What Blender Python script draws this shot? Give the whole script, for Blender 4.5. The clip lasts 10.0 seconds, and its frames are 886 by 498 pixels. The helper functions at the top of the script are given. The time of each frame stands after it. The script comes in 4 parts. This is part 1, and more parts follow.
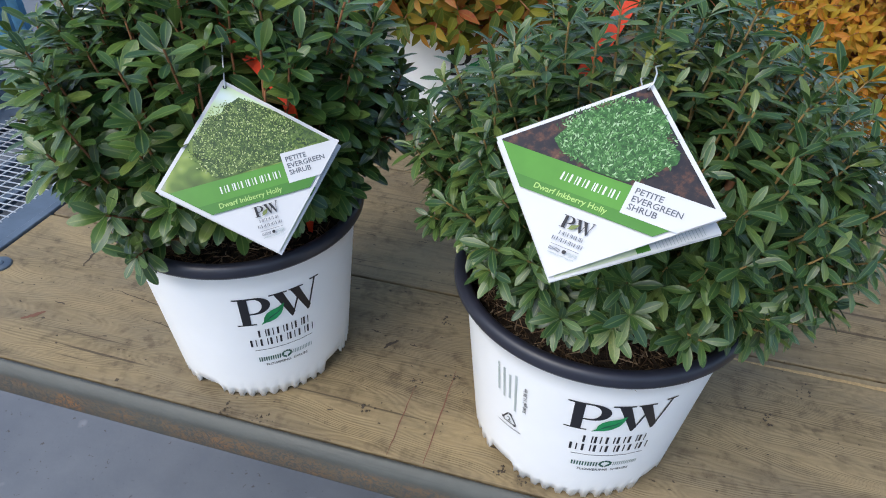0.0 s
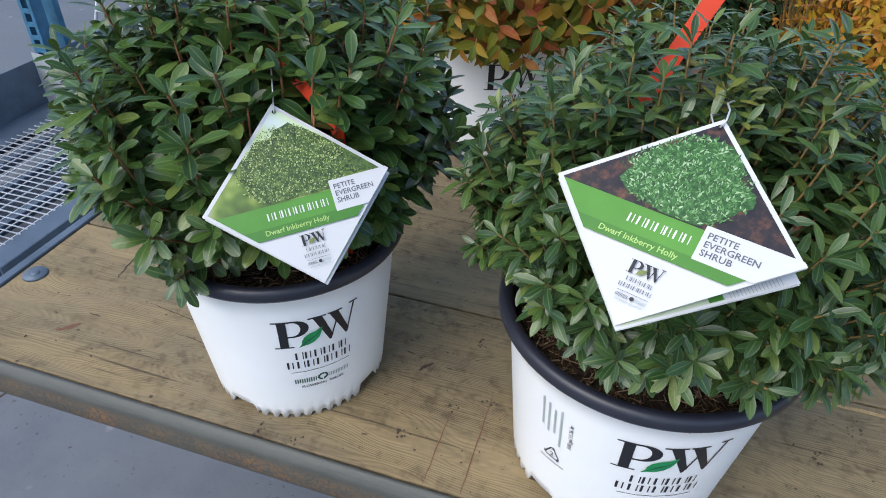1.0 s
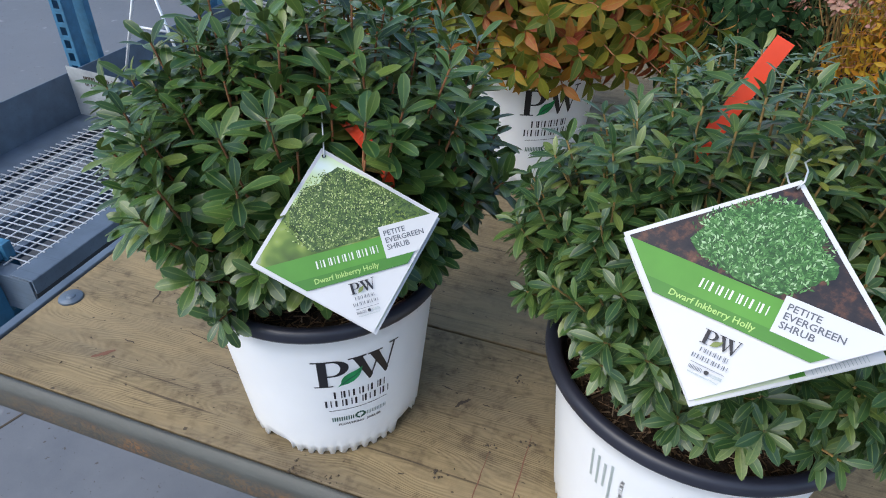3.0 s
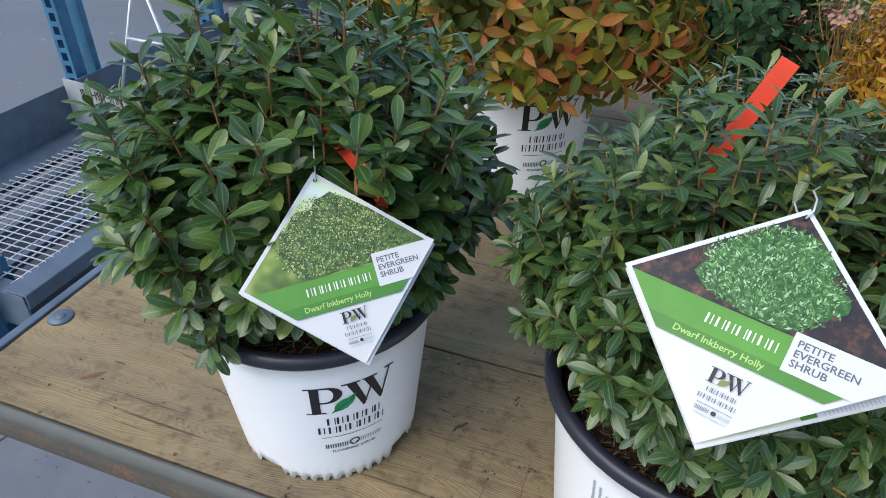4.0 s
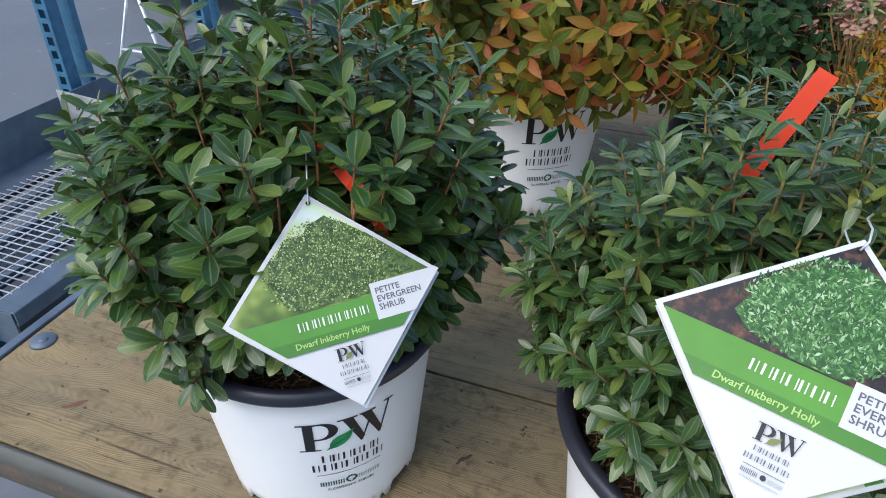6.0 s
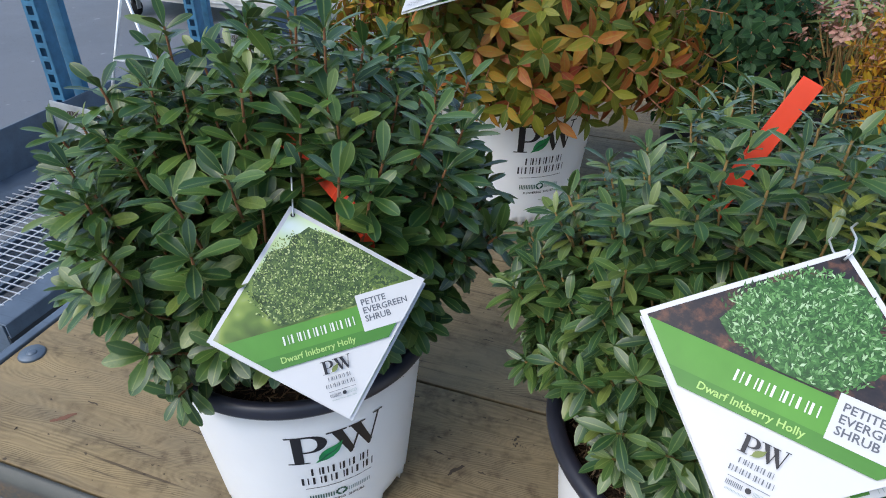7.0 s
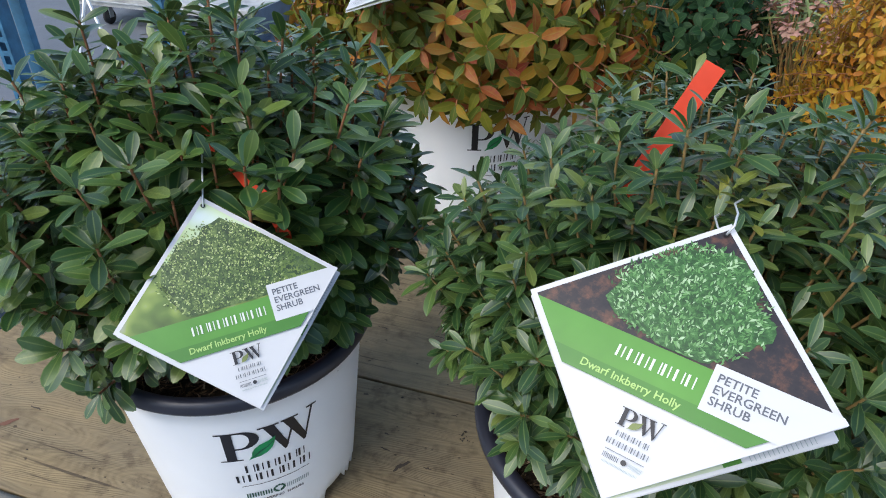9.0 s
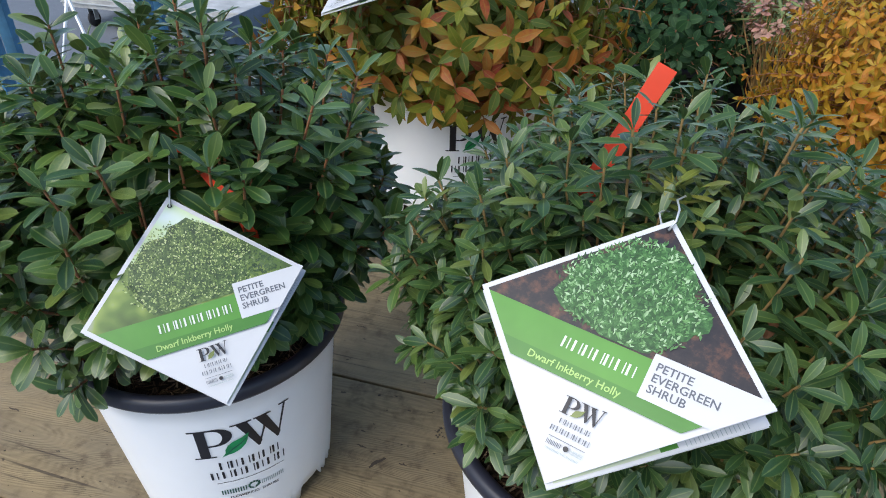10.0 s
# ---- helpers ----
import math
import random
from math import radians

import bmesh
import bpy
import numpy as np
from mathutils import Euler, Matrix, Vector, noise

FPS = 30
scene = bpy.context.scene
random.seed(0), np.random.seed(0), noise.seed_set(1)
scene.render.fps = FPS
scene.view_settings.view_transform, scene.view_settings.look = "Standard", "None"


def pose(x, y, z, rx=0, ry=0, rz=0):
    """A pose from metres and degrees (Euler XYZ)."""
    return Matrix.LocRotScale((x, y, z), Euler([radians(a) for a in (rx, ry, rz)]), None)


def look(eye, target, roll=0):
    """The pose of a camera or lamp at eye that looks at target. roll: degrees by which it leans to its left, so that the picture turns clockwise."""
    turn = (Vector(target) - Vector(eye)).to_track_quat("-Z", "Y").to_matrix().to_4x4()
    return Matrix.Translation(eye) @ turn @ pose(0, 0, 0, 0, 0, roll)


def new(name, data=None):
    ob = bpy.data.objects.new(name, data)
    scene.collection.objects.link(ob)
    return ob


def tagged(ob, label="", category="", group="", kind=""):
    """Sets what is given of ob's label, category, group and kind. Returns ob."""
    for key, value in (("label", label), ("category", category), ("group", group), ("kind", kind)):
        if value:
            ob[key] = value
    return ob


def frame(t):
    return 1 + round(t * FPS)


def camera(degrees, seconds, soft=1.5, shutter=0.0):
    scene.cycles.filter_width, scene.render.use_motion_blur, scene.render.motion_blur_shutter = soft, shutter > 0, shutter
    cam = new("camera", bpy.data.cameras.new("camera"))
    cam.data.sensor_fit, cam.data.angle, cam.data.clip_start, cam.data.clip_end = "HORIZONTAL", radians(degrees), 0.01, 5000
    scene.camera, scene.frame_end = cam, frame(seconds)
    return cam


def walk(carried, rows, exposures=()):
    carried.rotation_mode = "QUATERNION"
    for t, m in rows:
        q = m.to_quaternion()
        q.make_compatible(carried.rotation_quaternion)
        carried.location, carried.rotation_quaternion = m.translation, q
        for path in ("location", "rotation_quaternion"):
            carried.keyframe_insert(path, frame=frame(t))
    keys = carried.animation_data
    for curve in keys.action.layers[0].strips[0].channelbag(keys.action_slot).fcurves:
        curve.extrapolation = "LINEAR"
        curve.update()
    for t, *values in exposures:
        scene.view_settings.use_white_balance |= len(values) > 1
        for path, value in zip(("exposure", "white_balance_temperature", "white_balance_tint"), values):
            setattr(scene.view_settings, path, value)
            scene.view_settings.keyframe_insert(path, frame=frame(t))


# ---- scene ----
cam = camera(68.2, 10.0, soft=1.0)
PATH = [
    (0, (0.166, -0.415, 0.634), (-0.237, 1.126, -0.575), 1.7),
    (0.5, (0.153, -0.403, 0.639), (-0.281, 1.132, -0.567), 1.8),
    (1, (0.134, -0.396, 0.642), (-0.328, 1.135, -0.56), 1.7),
    (1.5, (0.117, -0.387, 0.646), (-0.382, 1.134, -0.553), 1.9),
    (2, (0.11, -0.385, 0.65), (-0.409, 1.132, -0.545), 1.7),
    (2.5, (0.103, -0.381, 0.656), (-0.418, 1.138, -0.536), 1.5),
    (4, (0.094, -0.353, 0.66), (-0.43, 1.19, -0.5), 1.4),
    (4.5, (0.089, -0.338, 0.655), (-0.438, 1.207, -0.501), 1.4),
    (5, (0.08, -0.326, 0.653), (-0.449, 1.222, -0.498), 1.5),
    (6.5, (0.075, -0.309, 0.643), (-0.449, 1.259, -0.483), 1.3),
    (7, (0.081, -0.307, 0.646), (-0.44, 1.269, -0.47), 1.2),
    (7.5, (0.091, -0.308, 0.648), (-0.422, 1.278, -0.457), 1.1),
    (8, (0.108, -0.305, 0.647), (-0.396, 1.288, -0.452), 1.1),
    (8.5, (0.124, -0.302, 0.641), (-0.373, 1.295, -0.456), 1.1),
    (9, (0.133, -0.298, 0.636), (-0.351, 1.301, -0.463), 1.0),
    (9.5, (0.143, -0.301, 0.638), (-0.324, 1.306, -0.457), 1.1),
    (10, (0.156, -0.303, 0.641), (-0.302, 1.306, -0.455), 1.1),
]

EXPOSURES = [(0.0, 0.46), (10.0, 0.46)]
walk(cam, [(t, look(eye, target, roll)) for t, eye, target, roll in PATH], EXPOSURES)

# ---- light: open shade, bright sky from one side ----
world = bpy.data.worlds.new("world")
scene.world = world
world.use_nodes = True
wn = world.node_tree.nodes
sky = wn.new("ShaderNodeTexSky")
sky.sky_type = "NISHITA"
sky.sun_disc = False
SUN_EL, SUN_AZ = radians(50), radians(-146)   # azimuth from +y towards +x
sky.sun_elevation, sky.sun_rotation = SUN_EL, SUN_AZ
wn["Background"].inputs["Strength"].default_value = 0.19
world.node_tree.links.new(sky.outputs["Color"], wn["Background"].inputs["Color"])

sun_data = bpy.data.lights.new("sun", "SUN")
sun_data.energy, sun_data.angle, sun_data.color = 2.1, radians(50), (1.0, 0.955, 0.88)
sun = new("sun", sun_data)
toward = Vector((math.sin(SUN_AZ) * math.cos(SUN_EL), math.cos(SUN_AZ) * math.cos(SUN_EL), math.sin(SUN_EL)))
sun.matrix_world = look(toward * 10, (0, 0, 0))


# ---- materials ----
class Nodes:
    """A small helper round one material's node tree."""

    def __init__(self, name):
        self.mat = bpy.data.materials.new(name)
        self.mat.use_nodes = True
        self.tree = self.mat.node_tree
        self.bsdf = self.tree.nodes["Principled BSDF"]

    def add(self, kind, **sets):
        n = self.tree.nodes.new("ShaderNode" + kind)
        for key, value in sets.items():
            n.inputs[key.replace("_", " ")].default_value = value
        return n

    def link(self, a, b):
        self.tree.links.new(a, b)

    def coords(self, scale=(1, 1, 1), rot=(0, 0, 0), loc=(0, 0, 0)):
        tex = self.tree.nodes.new("ShaderNodeTexCoord")
        m = self.add("Mapping", Scale=scale, Rotation=rot, Location=loc)
        self.link(tex.outputs["Object"], m.inputs["Vector"])
        return m.outputs["Vector"]

    def noise(self, vec, scale, detail=4.0, rough=0.55, distortion=0.0):
        n = self.add("TexNoise", Scale=scale, Detail=detail, Roughness=rough, Distortion=distortion)
        self.link(vec, n.inputs["Vector"])
        return n.outputs["Fac"]

    def ramp(self, fac, stops):
        r = self.tree.nodes.new("ShaderNodeValToRGB")
        el = r.color_ramp.elements
        while len(el) < len(stops):
            el.new(0.5)
        for e, (p, c) in zip(el, stops):
            e.position = p
            e.color = (*c, 1) if len(c) == 3 else c
        self.link(fac, r.inputs["Fac"])
        return r.outputs["Color"]

    def mix(self, fac, a, b, blend="MIX"):
        m = self.tree.nodes.new("ShaderNodeMix")
        m.data_type, m.blend_type = "RGBA", blend
        for sock, v in ((m.inputs[0], fac), (m.inputs[6], a), (m.inputs[7], b)):
            if isinstance(v, (int, float)):
                sock.default_value = v
            elif isinstance(v, tuple):
                sock.default_value = (*v, 1)
            else:
                self.link(v, sock)
        return m.outputs[2]

    def math(self, op, a, b=0.0, c=0.0):
        m = self.tree.nodes.new("ShaderNodeMath")
        m.operation = op
        for sock, v in zip(m.inputs, (a, b, c)):
            if isinstance(v, (int, float)):
                sock.default_value = v
            else:
                self.link(v, sock)
        return m.outputs[0]

    def bump(self, height, strength=0.3, dist=0.001):
        b = self.add("Bump", Strength=strength, Distance=dist)
        self.link(height, b.inputs["Height"])
        self.link(b.outputs["Normal"], self.bsdf.inputs["Normal"])

    def done(self, colour=None, rough=None, metal=0.0, spec=0.5):
        for key, v in (("Base Color", colour), ("Roughness", rough)):
            if v is None:
                continue
            if isinstance(v, tuple):
                self.bsdf.inputs[key].default_value = (*v, 1)
            elif isinstance(v, (int, float)):
                self.bsdf.inputs[key].default_value = v
            else:
                self.link(v, self.bsdf.inputs[key])
        self.bsdf.inputs["Metallic"].default_value = metal
        self.bsdf.inputs["Specular IOR Level"].default_value = spec
        return self.mat


def plain(name, colour, rough=0.5, metal=0.0, vary=0.12, scale=30.0, bump=0.05):
    n = Nodes(name)
    v = n.coords()
    f = n.noise(v, scale, 5)
    dark = tuple(c * (1 - vary) for c in colour)
    light = tuple(min(1, c * (1 + vary)) for c in colour)
    n.bump(n.noise(v, scale * 8, 3), bump, 0.0006)
    return n.done(n.ramp(f, [(0.3, dark), (0.7, light)]), rough, metal)


def wood_material(name, tint, grey):
    n = Nodes(name)
    info = n.tree.nodes.new("ShaderNodeObjectInfo")
    tex = n.tree.nodes.new("ShaderNodeTexCoord")
    off = n.math("MULTIPLY", info.outputs["Random"], 17.0)
    comb = n.tree.nodes.new("ShaderNodeCombineXYZ")
    n.link(off, comb.inputs["X"]), n.link(off, comb.inputs["Z"])
    addv = n.tree.nodes.new("ShaderNodeVectorMath")
    n.link(tex.outputs["Object"], addv.inputs[0]), n.link(comb.outputs["Vector"], addv.inputs[1])

    def stretched(sx, sy, sz):
        m = n.add("Mapping", Scale=(sx, sy, sz))
        n.link(addv.outputs[0], m.inputs["Vector"])
        return m.outputs["Vector"]

    warp = n.noise(stretched(1.6, 7, 7), 1.0, 3, 0.5)
    # growth bands that run along the board and bend round in places
    bands = n.add("TexWave", Scale=0.5, Distortion=0.0)
    bands.bands_direction = "Y"
    m = n.add("Mapping", Scale=(1, 120, 1))
    n.link(addv.outputs[0], m.inputs["Vector"])
    sep = n.tree.nodes.new("ShaderNodeVectorMath")
    sep.operation = "ADD"
    comb2 = n.tree.nodes.new("ShaderNodeCombineXYZ")
    n.link(n.math("MULTIPLY", warp, 44.0), comb2.inputs["Y"])
    n.link(m.outputs["Vector"], sep.inputs[0]), n.link(comb2.outputs["Vector"], sep.inputs[1])
    n.link(sep.outputs[0], bands.inputs["Vector"])
    fibre = n.noise(stretched(9, 260, 40), 1.0, 4, 0.6)
    blotch = n.noise(stretched(3.5, 9, 9), 1.0, 5, 0.6)
    fine = n.noise(stretched(45, 45, 45), 1.0, 5, 0.65)
    a = n.ramp(bands.outputs["Fac"], [(0.1, tuple(c * 0.66 for c in tint)), (0.7, tuple(min(1, c * 1.08) for c in tint))])
    fib = n.ramp(fibre, [(0.32, tuple(c * 0.58 for c in tint)), (0.6, tuple(min(1, c * 1.2) for c in tint))])
    col = n.mix(0.62, a, fib)
    col = n.mix(n.ramp(blotch, [(0.36, (0, 0, 0)), (0.68, (0.75, 0.75, 0.75))]), col, grey)
    col = n.mix(n.ramp(fine, [(0.33, (0.6, 0.6, 0.6)), (0.50, (0, 0, 0))]), col, (0.07, 0.05, 0.03))
    stain = n.noise(stretched(2.2, 5.0, 5.0), 1.7, 6, 0.7)
    col = n.mix(n.ramp(stain, [(0.52, (0, 0, 0)), (0.74, (0.62, 0.62, 0.62))]), col, (0.075, 0.052, 0.03))
    pale = n.noise(stretched(1.4, 6.0, 6.0), 2.1, 4, 0.6)
    col = n.mix(n.ramp(pale, [(0.50, (0, 0, 0)), (0.72, (0.55, 0.55, 0.55))]), col, tuple(min(1, c * 1.45) for c in tint))
    check = n.noise(stretched(2.6, 85, 30), 1.0, 3, 0.5)
    col = n.mix(n.ramp(check, [(0.655, (0, 0, 0)), (0.70, (0.75, 0.75, 0.75))]), col, (0.045, 0.033, 0.022))
    speck = n.noise(stretched(95, 150, 95), 1.0, 2, 0.5)
    col = n.mix(n.ramp(speck, [(0.70, (0, 0, 0)), (0.74, (0.8, 0.8, 0.8))]), col, (0.03, 0.022, 0.016))
    h = n.math("ADD", n.math("MULTIPLY", bands.outputs["Fac"], 0.6), n.math("MULTIPLY", fibre, 0.8))
    n.bump(h, 0.4, 0.0010)
    return n.done(col, 0.72, spec=0.3)


def leaf_material(name, stops, rib, rough=0.38, thin=0.18, tint_scale=12.0, spec=0.45):
    """Waxy leaf: colour from a ramp by a random value for each leaf, paler midrib, a little light through the blade."""
    n = Nodes(name)
    geo = n.tree.nodes.new("ShaderNodeNewGeometry")
    info = n.tree.nodes.new("ShaderNodeObjectInfo")
    uv = n.tree.nodes.new("ShaderNodeTexCoord")
    rnd = n.math("FRACT", n.math("ADD", geo.outputs["Random Per Island"], info.outputs["Random"]))
    patch = n.noise(n.coords(), tint_scale, 2)
    key = n.math("ADD", n.math("MULTIPLY", rnd, 0.72), n.math("MULTIPLY", patch, 0.3))
    col = n.ramp(key, stops)
    sep = n.tree.nodes.new("ShaderNodeSeparateXYZ")
    n.link(uv.outputs["UV"], sep.inputs[0])
    across = n.math("ABSOLUTE", n.math("SUBTRACT", sep.outputs["X"], 0.5))
    ribmask = n.ramp(across, [(0.02, (1, 1, 1)), (0.07, (0, 0, 0))])
    col = n.mix(n.math("MULTIPLY", ribmask, 0.45), col, rib)
    edge = n.ramp(across, [(0.42, (0, 0, 0)), (0.49, (0.42, 0.42, 0.42))])
    col = n.mix(edge, col, rib)
    n.bump(n.noise(n.coords(), 350, 2), 0.12, 0.0004)
    n.done(col, rough, spec=spec)
    tr = n.tree.nodes.new("ShaderNodeBsdfTranslucent")
    n.link(n.mix(0.5, col, rib), tr.inputs["Color"])
    ms = n.add("MixShader", Fac=thin)
    n.link(n.bsdf.outputs[0], ms.inputs[1]), n.link(tr.outputs[0], ms.inputs[2])
    n.link(ms.outputs[0], n.tree.nodes["Material Output"].inputs["Surface"])
    return n.mat


def concrete_material():
    n = Nodes("concrete")
    v = n.coords()
    big, mid, fine = n.noise(v, 0.9, 5, 0.6), n.noise(v, 7, 6, 0.65), n.noise(v, 90, 5, 0.7)
    col = n.mix(0.5, n.ramp(big, [(0.3, (0.090, 0.101, 0.118)), (0.7, (0.142, 0.153, 0.173))]), n.ramp(mid, [(0.3, (0.084, 0.094, 0.111)), (0.72, (0.160, 0.172, 0.192))]))
    spots = n.ramp(n.noise(v, 60, 4, 0.6), [(0.315, (0.9, 0.9, 0.9)), (0.35, (0, 0, 0))])
    col = n.mix(spots, col, (0.06, 0.055, 0.05))
    pale = n.ramp(n.noise(v, 11, 2, 0.4), [(0.70, (0, 0, 0)), (0.76, (0.5, 0.5, 0.5))])
    col = n.mix(pale, col, (0.36, 0.36, 0.36))
    n.bump(fine, 0.25, 0.002)
    return n.done(col, n.ramp(mid, [(0.3, (0.5, 0.5, 0.5)), (0.7, (0.75, 0.75, 0.75))]))


def galvanised(name, colour, rust=0.0):
    n = Nodes(name)
    v = n.coords()
    f = n.noise(v, 14, 5, 0.6)
    col = n.ramp(f, [(0.3, tuple(c * 0.72 for c in colour)), (0.7, tuple(min(1, c * 1.15) for c in colour))])
    scr = n.noise(n.coords((4, 160, 160)), 1.0, 3)
    col = n.mix(n.ramp(scr, [(0.25, (0.5, 0.5, 0.5)), (0.4, (0, 0, 0))]), col, tuple(c * 0.45 for c in colour))
    if rust:
        # rust lies as a belt along the outer face, broken into grains
        tex = n.tree.nodes.new("ShaderNodeTexCoord")
        sep = n.tree.nodes.new("ShaderNodeSeparateXYZ")
        n.link(tex.outputs["Object"], sep.inputs[0])
        wob = n.math("ADD", sep.outputs["Z"], n.math("MULTIPLY", n.math("SUBTRACT", n.noise(n.coords((2.5, 2.5, 2.5)), 1.0, 3), 0.5), 0.012))
        belt = n.ramp(n.math("ADD", n.math("MULTIPLY", wob, 12.0), 0.72), [(0.12, (0, 0, 0)), (0.20, (1, 1, 1)), (0.46, (1, 1, 1)), (0.60, (0, 0, 0))])
        grains = n.ramp(n.noise(v, 340, 3, 0.75), [(0.47, (0, 0, 0)), (0.52, (1, 1, 1))])
        rcol = n.ramp(n.noise(v, 22, 4), [(0.36, (0.12, 0.095, 0.062)), (0.56, (0.17, 0.105, 0.055)), (0.76, (0.32, 0.14, 0.04))])
        col = n.mix(n.math("MULTIPLY", n.math("MULTIPLY", belt, grains), rust), col, rcol)
        n.bump(grains, 0.3, 0.0008)
    return n.done(col, n.ramp(f, [(0.3, (0.42, 0.42, 0.42)), (0.7, (0.62, 0.62, 0.62))]), 0.08 if rust else 0.25)


def soil_material():
    n = Nodes("soil")
    v = n.coords()
    col = n.ramp(n.noise(v, 120, 6, 0.7), [(0.3, (0.010, 0.008, 0.007)), (0.55, (0.040, 0.029, 0.021)), (0.75, (0.12, 0.082, 0.052))])
    n.bump(n.noise(v, 160, 6, 0.7), 1.0, 0.004)
    return n.done(col, 0.95, spec=0.2)


def shred_material():
    n = Nodes("bark_shreds")
    geo = n.tree.nodes.new("ShaderNodeNewGeometry")
    col = n.ramp(geo.outputs["Random Per Island"], [(0.0, (0.012, 0.009, 0.007)), (0.5, (0.075, 0.046, 0.027)), (0.85, (0.21, 0.135, 0.078)), (1.0, (0.36, 0.27, 0.18))])
    return n.done(col, 0.9, spec=0.2)


def photo_material(name, stops, scale, detail=6.0):
    n = Nodes(name)
    f = n.noise(n.coords(), scale, detail, 0.68)
    return n.done(n.ramp(f, stops), 0.32)


def sprig_material(name, stops):
    n = Nodes(name)
    geo = n.tree.nodes.new("ShaderNodeNewGeometry")
    return n.done(n.ramp(geo.outputs["Random Per Island"], stops), 0.35)


M_CONCRETE = concrete_material()
M_WOOD = wood_material("pine_board", (0.236, 0.177, 0.094), (0.156, 0.129, 0.088))
M_STEEL_RUST = galvanised("rusty_steel", (0.068, 0.072, 0.066), 1.0)
M_STEEL = galvanised("painted_steel", (0.108, 0.146, 0.196))
M_ZINC = galvanised("zinc_sheet", (0.38, 0.40, 0.41))
M_WIRE = plain("wire", (0.62, 0.64, 0.66), 0.35, 0.5)
M_BLUE = plain("blue_rack_paint", (0.03, 0.13, 0.23), 0.45, 0.0, 0.25, 25)
M_GAP_DARK = plain("gap_dark", (0.018, 0.024, 0.032), 0.5, 0.0, 0.3, 20, 0.1)
M_DARK = plain("hole_shade", (0.012, 0.013, 0.015), 0.8)
M_POT = plain("white_plastic", (0.78, 0.785, 0.795), 0.36, 0.0, 0.02, 18, 0.03)
M_LIP = plain("charcoal_plastic", (0.018, 0.02, 0.032), 0.42, 0.0, 0.2, 30, 0.08)
M_INK = plain("black_ink", (0.012, 0.012, 0.016), 0.4)
M_GREEN_INK = plain("green_ink", (0.01, 0.22, 0.07), 0.4, 0.0, 0.3, 60)
M_TEAL_INK = plain("dark_green_ink", (0.01, 0.075, 0.05), 0.4)
M_GREY_INK = plain("grey_ink", (0.30, 0.36, 0.35), 0.4)
M_SOIL = soil_material()
M_SHRED = shred_material()
M_PAPER = plain("tag_card", (0.56, 0.565, 0.575), 0.30, 0.0, 0.015, 20, 0.0)
M_BAND = plain("tag_green", (0.085, 0.25, 0.035), 0.3, 0.0, 0.12, 25, 0.0)
M_BAND_DARK = plain("tag_dark_green", (0.06, 0.19, 0.028), 0.3, 0.0, 0.1, 25, 0.0)
M_PALE = plain("tag_pale_print", (0.66, 0.70, 0.62), 0.3, 0.0, 0.0, 20, 0.0)
M_INNER = plain("tag_inner_page", (0.46, 0.52, 0.36), 0.4, 0.0, 0.1, 60, 0.0)
M_LEAF_INK = plain("tag_olive_leaf", (0.16, 0.20, 0.05), 0.35, 0.0, 0.2, 60, 0.0)
M_LIME = plain("tag_lime_print", (0.38, 0.56, 0.17), 0.3, 0.0, 0.0, 20, 0.0)
M_TEXT = plain("tag_text_print", (0.10, 0.11, 0.13), 0.35, 0.0, 0.0, 20, 0.0)
M_RED = plain("red_stake_plastic", (0.66, 0.050, 0.014), 0.45, 0.0, 0.1, 20, 0.05)
M_CHALK = plain("red_chalk", (0.16, 0.072, 0.045), 0.9)
M_RAW = plain("raw_wood_edge", (0.40, 0.27, 0.12), 0.8, 0.0, 0.3, 120)
M_CRACK = plain("crack_shadow_dirt", (0.06, 0.045, 0.03), 0.9)
M_STEM = plain("stem_bark", (0.25, 0.105, 0.045), 0.65, 0.0, 0.35, 90, 0.2)
M_STEM_PALE = plain("stem_bark_pale", (0.27, 0.17, 0.06), 0.65, 0.0, 0.35, 90, 0.2)
M_LEAF_A = leaf_material("holly_leaf_dark", [(0.0, (0.009, 0.029, 0.009)), (0.4, (0.024, 0.069, 0.017)), (0.75, (0.064, 0.126, 0.026)), (1.0, (0.175, 0.205, 0.046))], (0.22, 0.27, 0.075), 0.30, 0.10, 12.0, 0.52)
M_LEAF_B = leaf_material("holly_leaf_grey", [(0.0, (0.010, 0.033, 0.011)), (0.4, (0.024, 0.067, 0.019)), (0.75, (0.059, 0.114, 0.026)), (1.0, (0.175, 0.200, 0.046))], (0.22, 0.27, 0.080), 0.33, 0.10, 12.0, 0.52)
M_LEAF_C = leaf_material("spirea_leaf_mixed", [(0.0, (0.030, 0.062, 0.010)), (0.34, (0.085, 0.125, 0.014)), (0.56, (0.19, 0.19, 0.016)), (0.70, (0.33, 0.15, 0.016)), (0.84, (0.27, 0.055, 0.018)), (0.97, (0.17, 0.014, 0.020))], (0.28, 0.22, 0.05), 0.5, 0.22, 6.0, 0.3)
M_LEAF_D = leaf_material("spirea_leaf_gold", [(0.0, (0.20, 0.19, 0.02)), (0.35, (0.42, 0.27, 0.02)), (0.7, (0.48, 0.21, 0.02)), (1.0, (0.40, 0.10, 0.02))], (0.5, 0.3, 0.06), 0.5, 0.34, 6.0, 0.3)
M_LEAF_E = leaf_material("deep_green_leaf", [(0.0, (0.008, 0.030, 0.012)), (0.6, (0.020, 0.060, 0.022)), (1.0, (0.045, 0.095, 0.035))], (0.08, 0.16, 0.05), 0.55, 0.2, 12.0, 0.2)
